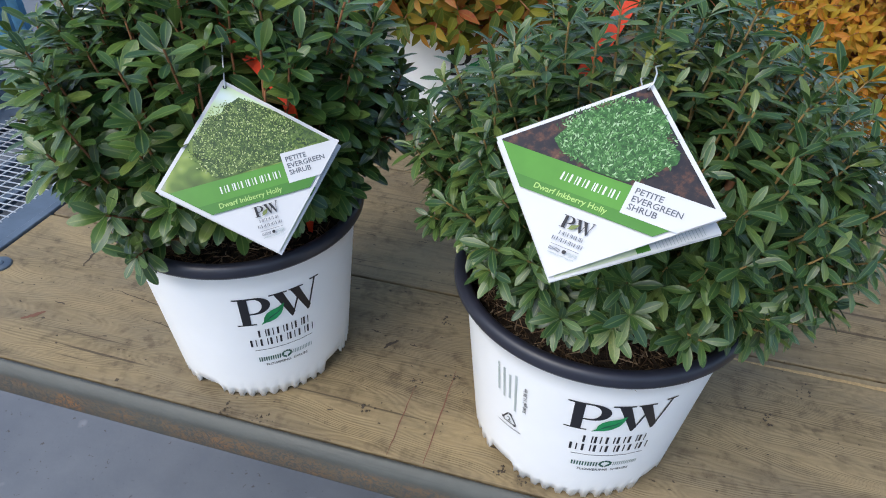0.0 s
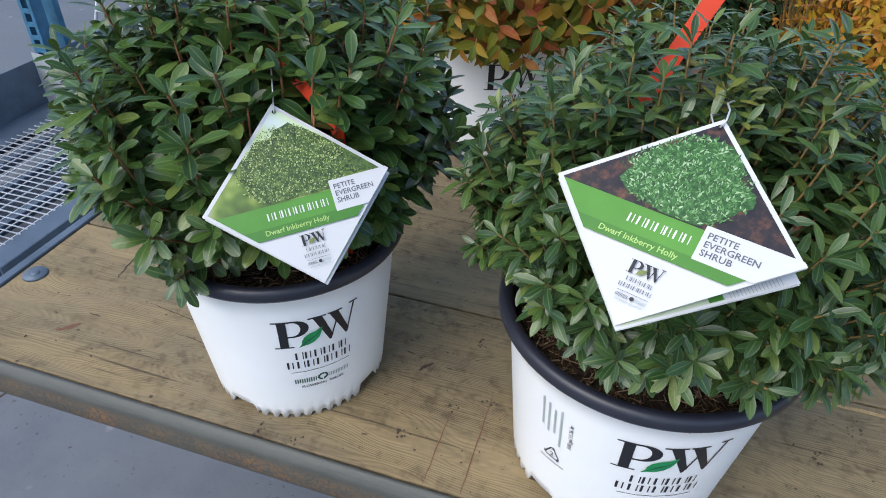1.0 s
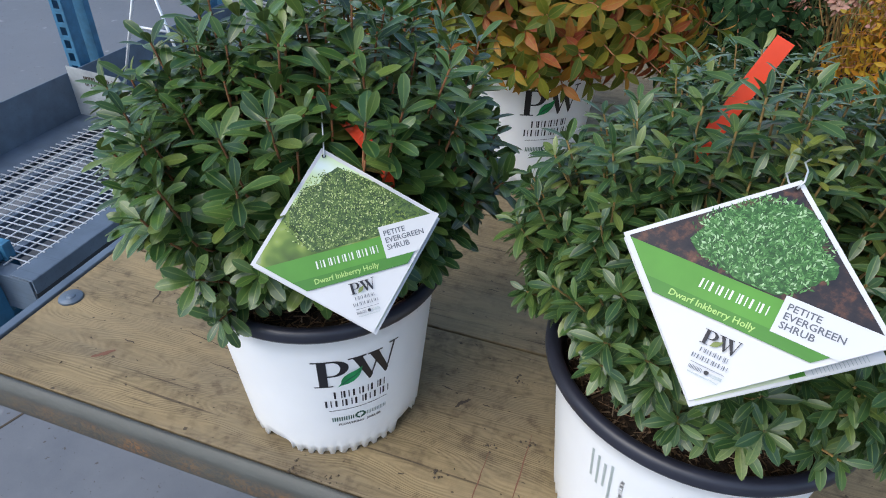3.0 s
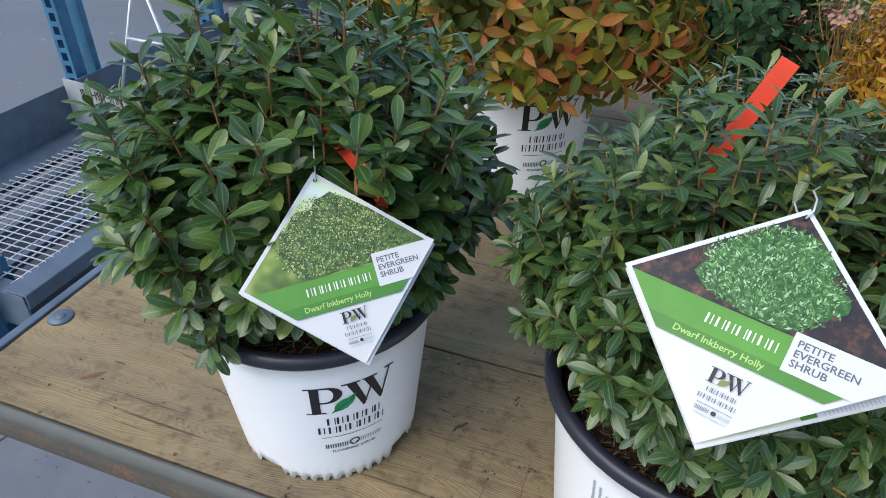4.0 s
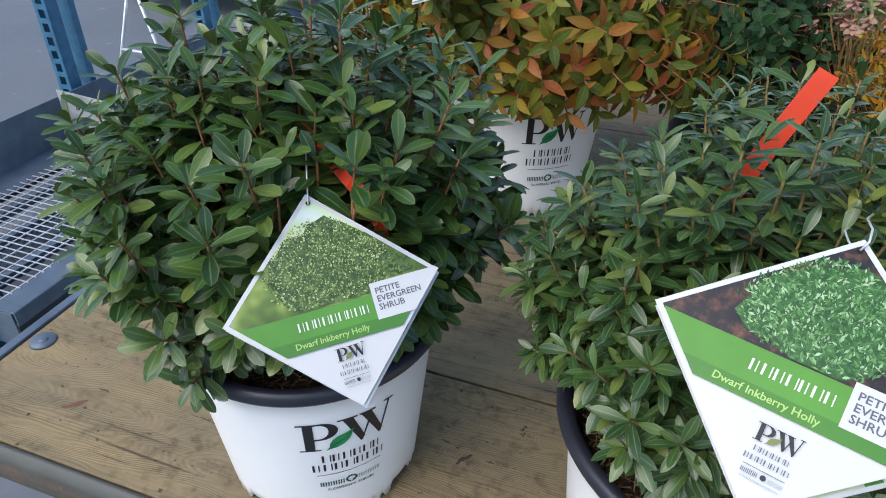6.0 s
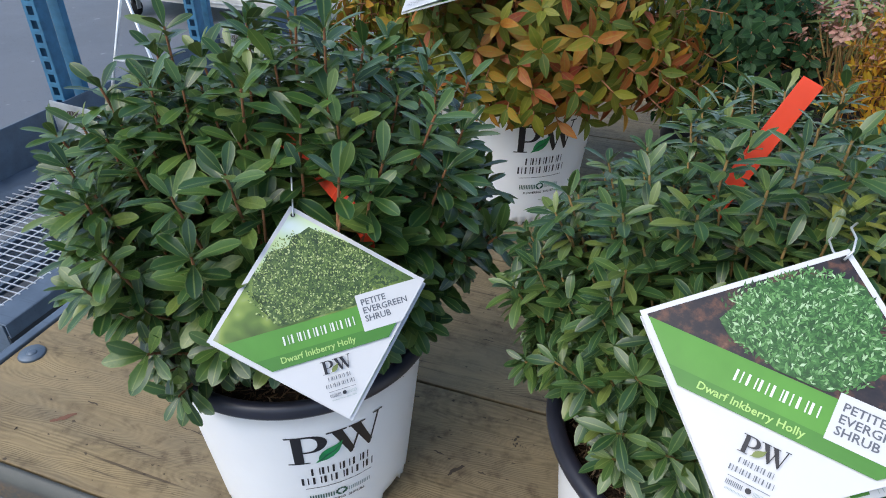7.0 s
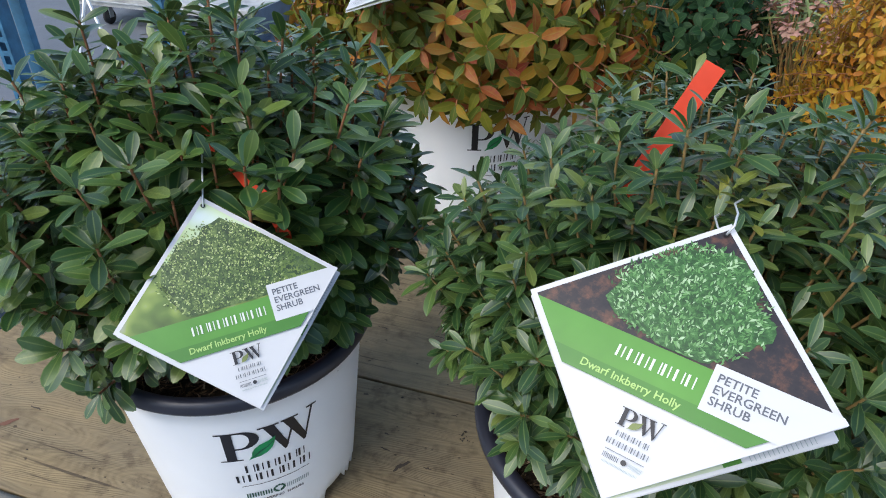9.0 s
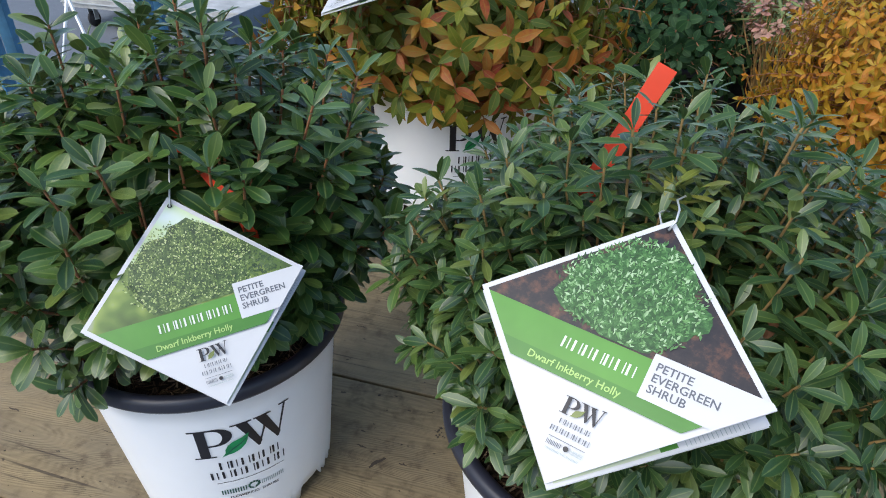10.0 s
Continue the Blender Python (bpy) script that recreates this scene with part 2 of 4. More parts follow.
M_LEAF_Y = leaf_material("young_leaf", [(0.0, (0.07, 0.11, 0.02)), (0.6, (0.15, 0.18, 0.03)), (1.0, (0.24, 0.23, 0.04))], (0.26, 0.30, 0.08), 0.36)
M_LEAF_F = leaf_material("striped_blade", [(0.0, (0.10, 0.16, 0.05)), (0.6, (0.18, 0.25, 0.08)), (1.0, (0.30, 0.34, 0.14))], (0.42, 0.45, 0.22), 0.45)
M_PETAL = leaf_material("faded_petal", [(0.0, (0.24, 0.14, 0.09)), (0.5, (0.42, 0.24, 0.18)), (1.0, (0.46, 0.20, 0.18))], (0.45, 0.3, 0.22), 0.6)
M_TYRE = plain("black_rubber", (0.015, 0.015, 0.016), 0.8)
M_CART = plain("cart_deck_paint", (0.36, 0.36, 0.35), 0.5, 0.0, 0.3, 9)


# ---- building helpers ----
def mesh_object(name, bm, material, parent=None, label="", smooth=False):
    me = bpy.data.meshes.new(name)
    bm.to_mesh(me)
    bm.free()
    me.materials.append(material)
    if smooth:
        for p in me.polygons:
            p.use_smooth = True
    ob = new(name, me)
    if parent is not None:
        ob.parent = parent
    if label:
        tagged(ob, label=label)
    return ob


def part(name, bm, material, parent, label="", smooth=False):
    return mesh_object(name, bm, material, parent, label, smooth)


def empty(name, m=None):
    ob = new(name)
    ob.empty_display_size = 0.05
    if m is not None:
        ob.matrix_world = m
    return ob


def box(bm, x0, x1, y0, y1, z0, z1, bevel=0.0, m=None):
    made = bmesh.ops.create_cube(bm, size=1.0)["verts"]
    for v in made:
        v.co = Vector((x0 + (v.co.x + 0.5) * (x1 - x0), y0 + (v.co.y + 0.5) * (y1 - y0), z0 + (v.co.z + 0.5) * (z1 - z0)))
    if bevel:
        edges = list({e for v in made for e in v.link_edges})
        made = [v for v in bmesh.ops.bevel(bm, geom=edges, offset=bevel, segments=2, affect="EDGES", profile=0.5)["verts"]]
    if m is not None:
        vs = made if not bevel else bm.verts
        bmesh.ops.transform(bm, matrix=m, verts=list(vs))
    return bm


def tube(bm, pts, r0, r1=None, sides=6, caps=True):
    """A tapered round bar along points."""
    r1 = r0 if r1 is None else r1
    rings = []
    for i, p in enumerate(pts):
        p = Vector(p)
        d = (Vector(pts[min(i + 1, len(pts) - 1)]) - Vector(pts[max(i - 1, 0)])).normalized()
        a = d.orthogonal().normalized()
        b = d.cross(a)
        r = r0 + (r1 - r0) * i / max(1, len(pts) - 1)
        rings.append([bm.verts.new(p + r * (math.cos(k * math.tau / sides) * a + math.sin(k * math.tau / sides) * b)) for k in range(sides)])
    for u, w in zip(rings, rings[1:]):
        best = min(range(sides), key=lambda s: sum((u[k].co - w[(k + s) % sides].co).length for k in range(sides)))
        for k in range(sides):
            bm.faces.new((u[k], u[(k + 1) % sides], w[(k + 1 + best) % sides], w[(k + best) % sides]))
    if caps:
        bm.faces.new(rings[0][::-1]), bm.faces.new(rings[-1])
    return bm


def grid_mesh(name, verts, faces, material, parent=None, uvs=None, smooth=True):
    me = bpy.data.meshes.new(name)
    me.from_pydata([tuple(v) for v in verts], [], [tuple(f) for f in faces])
    if uvs is not None:
        layer = me.uv_layers.new(name="UVMap")
        loops = np.empty(len(me.loops), dtype=np.int32)
        me.loops.foreach_get("vertex_index", loops)
        layer.data.foreach_set("uv", np.asarray(uvs, dtype=np.float32)[loops].ravel())
    me.materials.append(material)
    if smooth:
        me.polygons.foreach_set("use_smooth", np.ones(len(me.polygons), dtype=bool))
    me.update()
    ob = new(name, me)
    if parent is not None:
        ob.parent = parent
    return ob


def text_mesh(body, size, align="CENTER"):
    """Vertices and faces of flat lettering in the built-in font, in its own plane."""
    cu = bpy.data.curves.new("lettering", "FONT")
    cu.body, cu.size, cu.align_x, cu.resolution_u, cu.offset = body, size, align, 2, size * 0.014
    ob = new("lettering", cu)
    me = bpy.data.meshes.new_from_object(ob.evaluated_get(bpy.context.evaluated_depsgraph_get()))
    verts = [tuple(v.co) for v in me.vertices]
    faces = [tuple(p.vertices) for p in me.polygons]
    bpy.data.objects.remove(ob)
    bpy.data.curves.remove(cu)
    bpy.data.meshes.remove(me)
    return verts, faces


# ---- floor and bench ----
FLOOR_Z = -0.69
bm = bmesh.new()
bmesh.ops.create_grid(bm, x_segments=2, y_segments=2, size=60)
ground = mesh_object("ground", bm, M_CONCRETE)
ground.location = (0, 20, FLOOR_Z)
tagged(ground, "pale grey concrete floor with small stains", "floor", kind="structure")

# saw-cut joint in the slab
bm = bmesh.new()
box(bm, -6, 6, -0.003, 0.003, 0.0, 0.0015)
joint = mesh_object("floor_joint", bm, M_CRACK)
joint.matrix_world = pose(-1.23, 0.40, FLOOR_Z, 0, 0, 74)
tagged(joint, "dark narrow joint in the concrete floor", "floor joint", kind="structure")

bench = empty("bench", pose(0, 0.9, FLOOR_Z))
tagged(bench, "wooden plank bench with a rusty steel front edge", "bench")
BX0, BX1 = -0.700, 1.9
inv_bench = Matrix.Translation((0, -0.9, -FLOOR_Z))


def bench_part(name, bm, material, label="", smooth=False):
    ob = part(name, bm, material, bench, label, smooth)
    ob.matrix_local = inv_bench
    return ob


rng = random.Random(4)
edges_y = [0.0, 0.2905, 0.607, 0.905, 1.193, 1.481, 1.769]
for k, (y0, y1) in enumerate(zip(edges_y, edges_y[1:])):
    bm = bmesh.new()
    box(bm, BX0, BX1, y0 + 0.0016, y1 - 0.0024, -0.038, 0.0, 0.0018)
    bench_part("plank", bm, M_WOOD)

# front steel edge: a channel that hugs the planks
bm = bmesh.new()
prof = [(0.0, 0.000), (-0.003, 0.0025), (-0.006, 0.001), (-0.0135, -0.006), (-0.0155, -0.012), (-0.0155, -0.048), (-0.0125, -0.052), (0.02, -0.052), (0.02, -0.047), (0.0, -0.044)]
rows = []
for x in np.linspace(BX0 - 0.3, BX1, 24):
    rows.append([bm.verts.new((x, y - 0.0008, z)) for y, z in prof])
for a, b in zip(rows, rows[1:]):
    for k in range(len(prof)):
        bm.faces.new((a[k], b[k], b[(k + 1) % len(prof)], a[(k + 1) % len(prof)]))
bm.faces.new(rows[0]), bm.faces.new(rows[-1][::-1])
bench_part("front_edge", bm, M_STEEL_RUST, "grey steel front channel with a rusty belt", True)

# side steel strip and dark gap beside the planks
bm = bmesh.new()
box(bm, BX0 - 0.016, BX0 - 0.0015, 0.003, 1.77, -0.05, 0.004, 0.0015)
bench_part("side_edge", bm, M_STEEL, "narrow blue-grey steel strip along the planks")
for x in (-0.30, 1.8):
    for y in (0.42, 1.60):
        bm = bmesh.new()
        box(bm, x - 0.025, x + 0.025, y - 0.025, y + 0.025, FLOOR_Z, -0.0395, 0.003)
        bench_part("leg", bm, M_STEEL)

# carriage bolts
for (x, y) in ((-0.676, 0.153), (-0.676, 0.83)):
    bm = bmesh.new()
    bmesh.ops.create_cone(bm, cap_ends=True, segments=28, radius1=0.0185, radius2=0.0165, depth=0.0035)
    bmesh.ops.translate(bm, verts=bm.verts, vec=(0, 0, 0.0018))
    made = bmesh.ops.create_uvsphere(bm, u_segments=16, v_segments=8, radius=0.007)["verts"]
    bmesh.ops.scale(bm, vec=(1, 1, 0.4), verts=made)
    bmesh.ops.translate(bm, verts=made, vec=(0.001, 0, 0.0035))
    bmesh.ops.transform(bm, matrix=Matrix.Translation((x, y, 0.0)), verts=bm.verts)
    bench_part("bolt", bm, M_STEEL, "blue-grey steel bolt with a washer", True)


def sliver(pts, w, material, name, z=0.0006):
    """A thin split or stain along a line on the planks."""
    bm = bmesh.new()
    left, right = [], []
    for i, (x, y) in enumerate(pts):
        f = i / (len(pts) - 1)
        ww = w * (0.35 + 0.65 * math.sin(math.pi * min(1, max(0.04, f)))) * rng.uniform(0.7, 1.2)
        d = Vector(pts[min(i + 1, len(pts) - 1)]) - Vector(pts[max(i - 1, 0)])
        nrm = Vector((-d.y, d.x)).normalized() * ww / 2
        left.append(bm.verts.new((x + nrm.x, y + nrm.y, z)))
        right.append(bm.verts.new((x - nrm.x, y - nrm.y, z)))
    for i in range(len(pts) - 1):
        bm.faces.new((right[i], right[i + 1], left[i + 1], left[i]))
    return bench_part(name, bm, material)


def wiggle(x0, y0, x1, y1, amp, n=14):
    return [(x0 + (x1 - x0) * i / n + rng.uniform(-amp, amp), y0 + (y1 - y0) * i / n + rng.uniform(-amp, amp)) for i in range(n + 1)]


# saw kerfs, splits, chalk and the knots of the boards
sliver(wiggle(-0.002, 0.003, -0.002, 0.108, 0.0006), 0.0013, M_CHALK, "saw_kerf")
sliver(wiggle(0.041, 0.003, 0.041, 0.15, 0.0006), 0.0015, M_CHALK, "saw_kerf")
sliver(wiggle(-0.47, 0.155, -0.37, 0.142, 0.001, 12), 0.0016, M_CRACK, "split")
sliver(wiggle(-0.40, 0.115, -0.33, 0.108, 0.001, 12), 0.0013, M_CRACK, "split")
sliver(wiggle(-0.555, 0.187, -0.565, 0.24, 0.0015, 8), 0.003, M_CRACK, "stain")
sliver(wiggle(-0.556, 0.066, -0.534, 0.088, 0.001, 8), 0.007, M_CHALK, "stain")
sliver(wiggle(-0.062, 0.160, -0.047, 0.178, 0.0012, 8), 0.0055, M_CRACK, "knot")
sliver(wiggle(0.385, 0.2755, 0.90, 0.2755, 0.0008, 26), 0.007, M_RAW, "raw_edge")
for k in range(26):
    x, y = rng.uniform(-0.62, 0.6), rng.uniform(0.02, 0.55)
    dx = rng.uniform(0.004, 0.02)
    sliver(wiggle(x, y, x + dx, y + rng.uniform(-0.002, 0.002), 0.0008, 5), rng.uniform(0.0012, 0.003), M_CRACK, "splinter_mark")

# crumbs of potting soil on the boards
verts, faces = [], []
crumb = random.Random(9)
spots = [(-0.003, 0.118), (0.041, 0.135), (0.002, 0.234), (-0.16, 0.012), (-0.05, 0.06), (0.125, 0.02), (0.15, 0.012), (-0.21, 0.012), (0.42, 0.18), (0.47, 0.24)]
for k in range(150):
    if k < 110:
        cx, cy = spots[k % len(spots)]
        cx, cy = cx + crumb.gauss(0, 0.005), cy + crumb.gauss(0, 0.005)
    else:
        cx, cy = crumb.uniform(-0.6, 0.7), crumb.uniform(0.01, 0.65)
    s = crumb.uniform(0.0007, 0.0022)
    b = len(verts)
    for a, c, d in ((1, 0, 0), (-1, 0, 0), (0, 1, 0), (0, -1, 0), (0, 0, 1), (0, 0, -1)):
        verts.append((cx + a * s * crumb.uniform(0.6, 1.5), cy + c * s * crumb.uniform(0.6, 1.5), max(0.0002, 0.0006 + d * s * 0.6)))
    faces += [(b, b + 2, b + 4), (b + 2, b + 1, b + 4), (b + 1, b + 3, b + 4), (b + 3, b, b + 4)]
crumbs = grid_mesh("soil_crumbs", verts, faces, M_CRACK, smooth=False)
tagged(crumbs, "dark crumbs of potting soil on the planks", "soil crumbs", kind="stuff")


# ---- low mesh racks beside the bench ----
DECK = -0.49


def mesh_rack(y0, y1):
    ob = empty("mesh_rack", pose(-1.74, (y0 + y1) / 2, FLOOR_Z))
    back = ob.matrix_world.inverted()

    def add(name, bm, material, label="", smooth=False):
        p = part(name, bm, material, ob, label, smooth)
        p.matrix_local = back
        return p

    # rims: inner flange, top fold and outer face
    for name, a in (("near_rim", (-1.478, -1.405, -1.400)), ("far_rim", None)):
        bm = bmesh.new()
        if a:
            box(bm, -1.48, -1.402, y0, y1, DECK - 0.004, DECK + 0.002, 0.0015)
            box(bm, -1.405, -1.400, y0, y1, DECK - 0.045, DECK + 0.001, 0.0015)
        else:
            box(bm, -2.08, -1.945, y0, y1, DECK - 0.006, DECK - 0.001, 0.0015)
            box(bm, -2.085, -2.079, y0, y1, DECK - 0.10, DECK + 0.17, 0.0015)
        add(name, bm, M_STEEL, "blue-grey folded steel rim")
    # added near-black sheet below the rim; darkens the gap towards the bench
    bm = bmesh.new()
    box(bm, -1.412, -1.406, y0, y1, FLOOR_Z + 0.004, DECK - 0.040, 0.0015)
    add("gap_dark_panel", bm, M_GAP_DARK, "near-black panel added to darken the gap beside the bench")
    bm = bmesh.new()
    box(bm, -2.08, -1.415, y0, y0 + 0.05, DECK - 0.13, DECK - 0.007, 0.0015)
    add("end_beam", bm, M_STEEL)
    # end plate with a slanted top and a faded print
    bm = bmesh.new()
    outline = [(-2.075, DECK), (-2.075, DECK + 0.20), (-1.83, DECK + 0.185), (-1.79, DECK + 0.135), (-1.50, DECK + 0.12), (-1.50, DECK)]
    fa = [bm.verts.new((x, y1 - 0.012, z)) for x, z in outline]
    fb = [bm.verts.new((x, y1 - 0.008, z)) for x, z in outline]
    bm.faces.new(fa), bm.faces.new(fb[::-1])
    for k in range(len(outline)):
        bm.faces.new((fa[k], fb[k], fb[(k + 1) % 6], fa[(k + 1) % 6]))
    bmesh.ops.recalc_face_normals(bm, faces=bm.faces)
    plate = add("end_plate", bm, M_ZINC, "pale zinc end plate with faded marks")
    x = -2.0
    for k in range(13):
        bm = bmesh.new()
        if k in (4, 9):
            box(bm, x, x + 0.010, y1 - 0.0135, y1 - 0.0121, DECK + 0.149, DECK + 0.155)
        else:
            box(bm, x, x + 0.0035, y1 - 0.0135, y1 - 0.0121, DECK + 0.132, DECK + 0.170)
            box(bm, x + 0.008, x + 0.011, y1 - 0.0135, y1 - 0.0121, DECK + 0.132 + 0.01 * (k % 3), DECK + 0.170)
        mark = part("mark", bm, M_CRACK, plate)
        x += 0.0135
    # wire deck, every wire by itself
    bm = bmesh.new()
    tube(bm, [(-1.96, 0, DECK + 0.0035), (-1.47, 0, DECK + 0.0035)], 0.0022, sides=4)
    first = add("cross_wire", bm, M_WIRE)
    n = int((y1 - y0 - 0.1) / 0.0265)
    for k in range(n):
        w = first if k == 0 else new("cross_wire", first.data)
        w.parent = ob
        w.matrix_local = back @ Matrix.Translation((0, y0 + 0.06 + k * 0.0265, 0))
    bm = bmesh.new()
    tube(bm, [(0, y0 + 0.03, DECK - 0.0015), (0, y1 - 0.02, DECK - 0.0015)], 0.0025, sides=4)
    first = add("long_wire", bm, M_WIRE)
    for k in range(10):
        w = first if k == 0 else new("long_wire", first.data)
        w.parent = ob
        w.matrix_local = back @ Matrix.Translation((-1.935 + k * 0.05, 0, 0))
    for x in (-1.60, -1.76, -1.90):
        bm = bmesh.new()
        box(bm, x - 0.016, x + 0.016, y0 + 0.02, y1 - 0.02, DECK - 0.05, DECK - 0.02, 0.002)
        add("support_beam", bm, M_STEEL)
    for x in (-1.44, -2.05):
        for y in (y0 + 0.03, y1 - 0.05):
            bm = bmesh.new()
            box(bm, x - 0.02, x + 0.02, y - 0.02, y + 0.02, FLOOR_Z, DECK - 0.01, 0.002)
            add("foot", bm, M_STEEL)
    tagged(ob, "low blue-grey steel rack with a wire mesh deck", "rack", group="mesh racks in a row")
    return ob


mesh_rack(0.56, 1.457)
mesh_rack(1.462, 2.53)
mesh_rack(2.535, 3.6)


def slotted_post(x, y, z0, height, turn):
    ob = empty("slotted_post", pose(x, y, z0, 0, 0, turn))
    w, d, t = 0.055, 0.055, 0.003
    # front web with real slots: two edge strips joined by bridges
    bm = bmesh.new()
    box(bm, -w / 2, -0.0135, -t / 2, t / 2, 0, height)
    box(bm, 0.0135, w / 2, -t / 2, t / 2, 0, height)
    z = 0.0
    while z < height:
        box(bm, -0.0135, 0.0135, -t / 2, t / 2, z, min(z + 0.019, height))
        z += 0.051
    part("slotted_web", bm, M_BLUE, ob)
    for s in (-1, 1):
        bm = bmesh.new()
        box(bm, s * w / 2 - t / 2, s * w / 2 + t / 2, t / 2, d, 0, height)
        box(bm, s * w / 2 - (0.012 if s > 0 else 0), s * w / 2 + (0.012 if s < 0 else 0), d - t, d, 0, height)
        part("flange", bm, M_BLUE, ob)
    bm = bmesh.new()
    box(bm, -0.026, 0.026, d + 0.055, d + 0.085, 0, height, 0.002)
    part("rear_strut", bm, M_BLUE, ob)
    for z in (0.01, height * 0.5, height - 0.05):
        bm = bmesh.new()
        box(bm, -0.012, 0.012, d, d + 0.055, z, z + 0.03)
        part("tie", bm, M_BLUE, ob)
    tagged(ob, "dark blue slotted steel rack post, scuffed", "rack post", group="blue rack posts")
    return ob


slotted_post(-2.14, 1.545, FLOOR_Z, 1.9, 4)
slotted_post(-2.14, 2.41, FLOOR_Z, 1.9, 4)
slotted_post(-1.56, 0.50, FLOOR_Z, 0.25, 4)

# wire stand behind the first rack
stand = empty("wire_stand", pose(-1.70, 1.50, DECK))
for a, b in (((-1.920, 1.50, DECK), (-1.645, 1.50, 0.157)), ((-1.506, 1.50, DECK), (-1.655, 1.50, 0.157)), ((-1.758, 1.50, -0.113), (-1.596, 1.50, -0.116))):
    bm = bmesh.new()
    tube(bm, [a, b], 0.0055, sides=8)
    p = part("rod", bm, M_WIRE, stand, "", True)
    p.matrix_local = stand.matrix_world.inverted()
tagged(stand, "bright steel rod stand on the mesh rack", "stand")

# flat trolley far behind, seen by one corner and a castor
trolley = empty("trolley", pose(-3.2, 4.1, FLOOR_Z))
inv = trolley.matrix_world.inverted()
bm = bmesh.new()
box(bm, -3.92, -2.45, 3.70, 4.5, -0.545, -0.475, 0.004)
part("deck", bm, M_CART, trolley).matrix_local = inv
bm = bmesh.new()
box(bm, -3.92, -2.45, 3.688, 3.699, -0.515, -0.505, 0.002)
part("edge_rail", bm, M_ZINC, trolley).matrix_local = inv
for x, y in ((-3.74, 3.78), (-2.60, 3.78), (-3.74, 4.38), (-2.60, 4.38)):
    bm = bmesh.new()
    bmesh.ops.create_cone(bm, cap_ends=True, segments=24, radius1=0.055, radius2=0.055, depth=0.035)
    bmesh.ops.bevel(bm, geom=[e for e in bm.edges if abs(e.verts[0].co.z - e.verts[1].co.z) < 1e-5], offset=0.008, segments=2, affect="EDGES")
    bmesh.ops.transform(bm, matrix=Matrix.Translation((x, y, FLOOR_Z + 0.055)) @ Matrix.Rotation(radians(90), 4, "Y"), verts=bm.verts)
    wheel = part("wheel", bm, M_TYRE, trolley, "black rubber castor wheel", True)
    wheel.matrix_local = inv
    bm = bmesh.new()
    box(bm, x - 0.028, x - 0.022, y - 0.02, y + 0.02, FLOOR_Z + 0.05, -0.5455)
    box(bm, x + 0.022, x + 0.028, y - 0.02, y + 0.02, FLOOR_Z + 0.05, -0.5455)
    box(bm, x - 0.028, x + 0.028, y - 0.02, y + 0.02, -0.5515, -0.5456)
    part("fork", bm, M_ZINC, trolley).matrix_local = inv
tagged(trolley, "pale flat trolley on black castors", "trolley")


# ---- pots ----
POT_H, R_TOP, R_BOT = 0.2125, 0.1290, 0.1080


def pot_radius(z):
    return R_BOT + (R_TOP - R_BOT) * z / POT_H


def pot_foot(a):
    """Height of the lower edge: scalloped feet with wide gaps between them."""
    k = (a / math.tau * 4) % 1.0
    if k < 0.16:
        return 0.017
    if k < 0.20:
        return 0.017 * (0.20 - k) / 0.04
    if k > 0.97:
        return 0.017 * (k - 0.97) / 0.03
    wave = math.sin((k - 0.20) / 0.77 * math.pi * 20)
    return 0.0042 if wave > 0.25 else (0.0042 * max(0.0, wave + 0.1) / 0.35 if wave > -0.1 else 0.0)


LEAF_VEIN = [(-0.0195, 0.0000), (-0.0085, 0.0085), (-0.0010, 0.0130), (0.0065, 0.0215), (-0.0018, 0.0142), (-0.0095, 0.0100)]


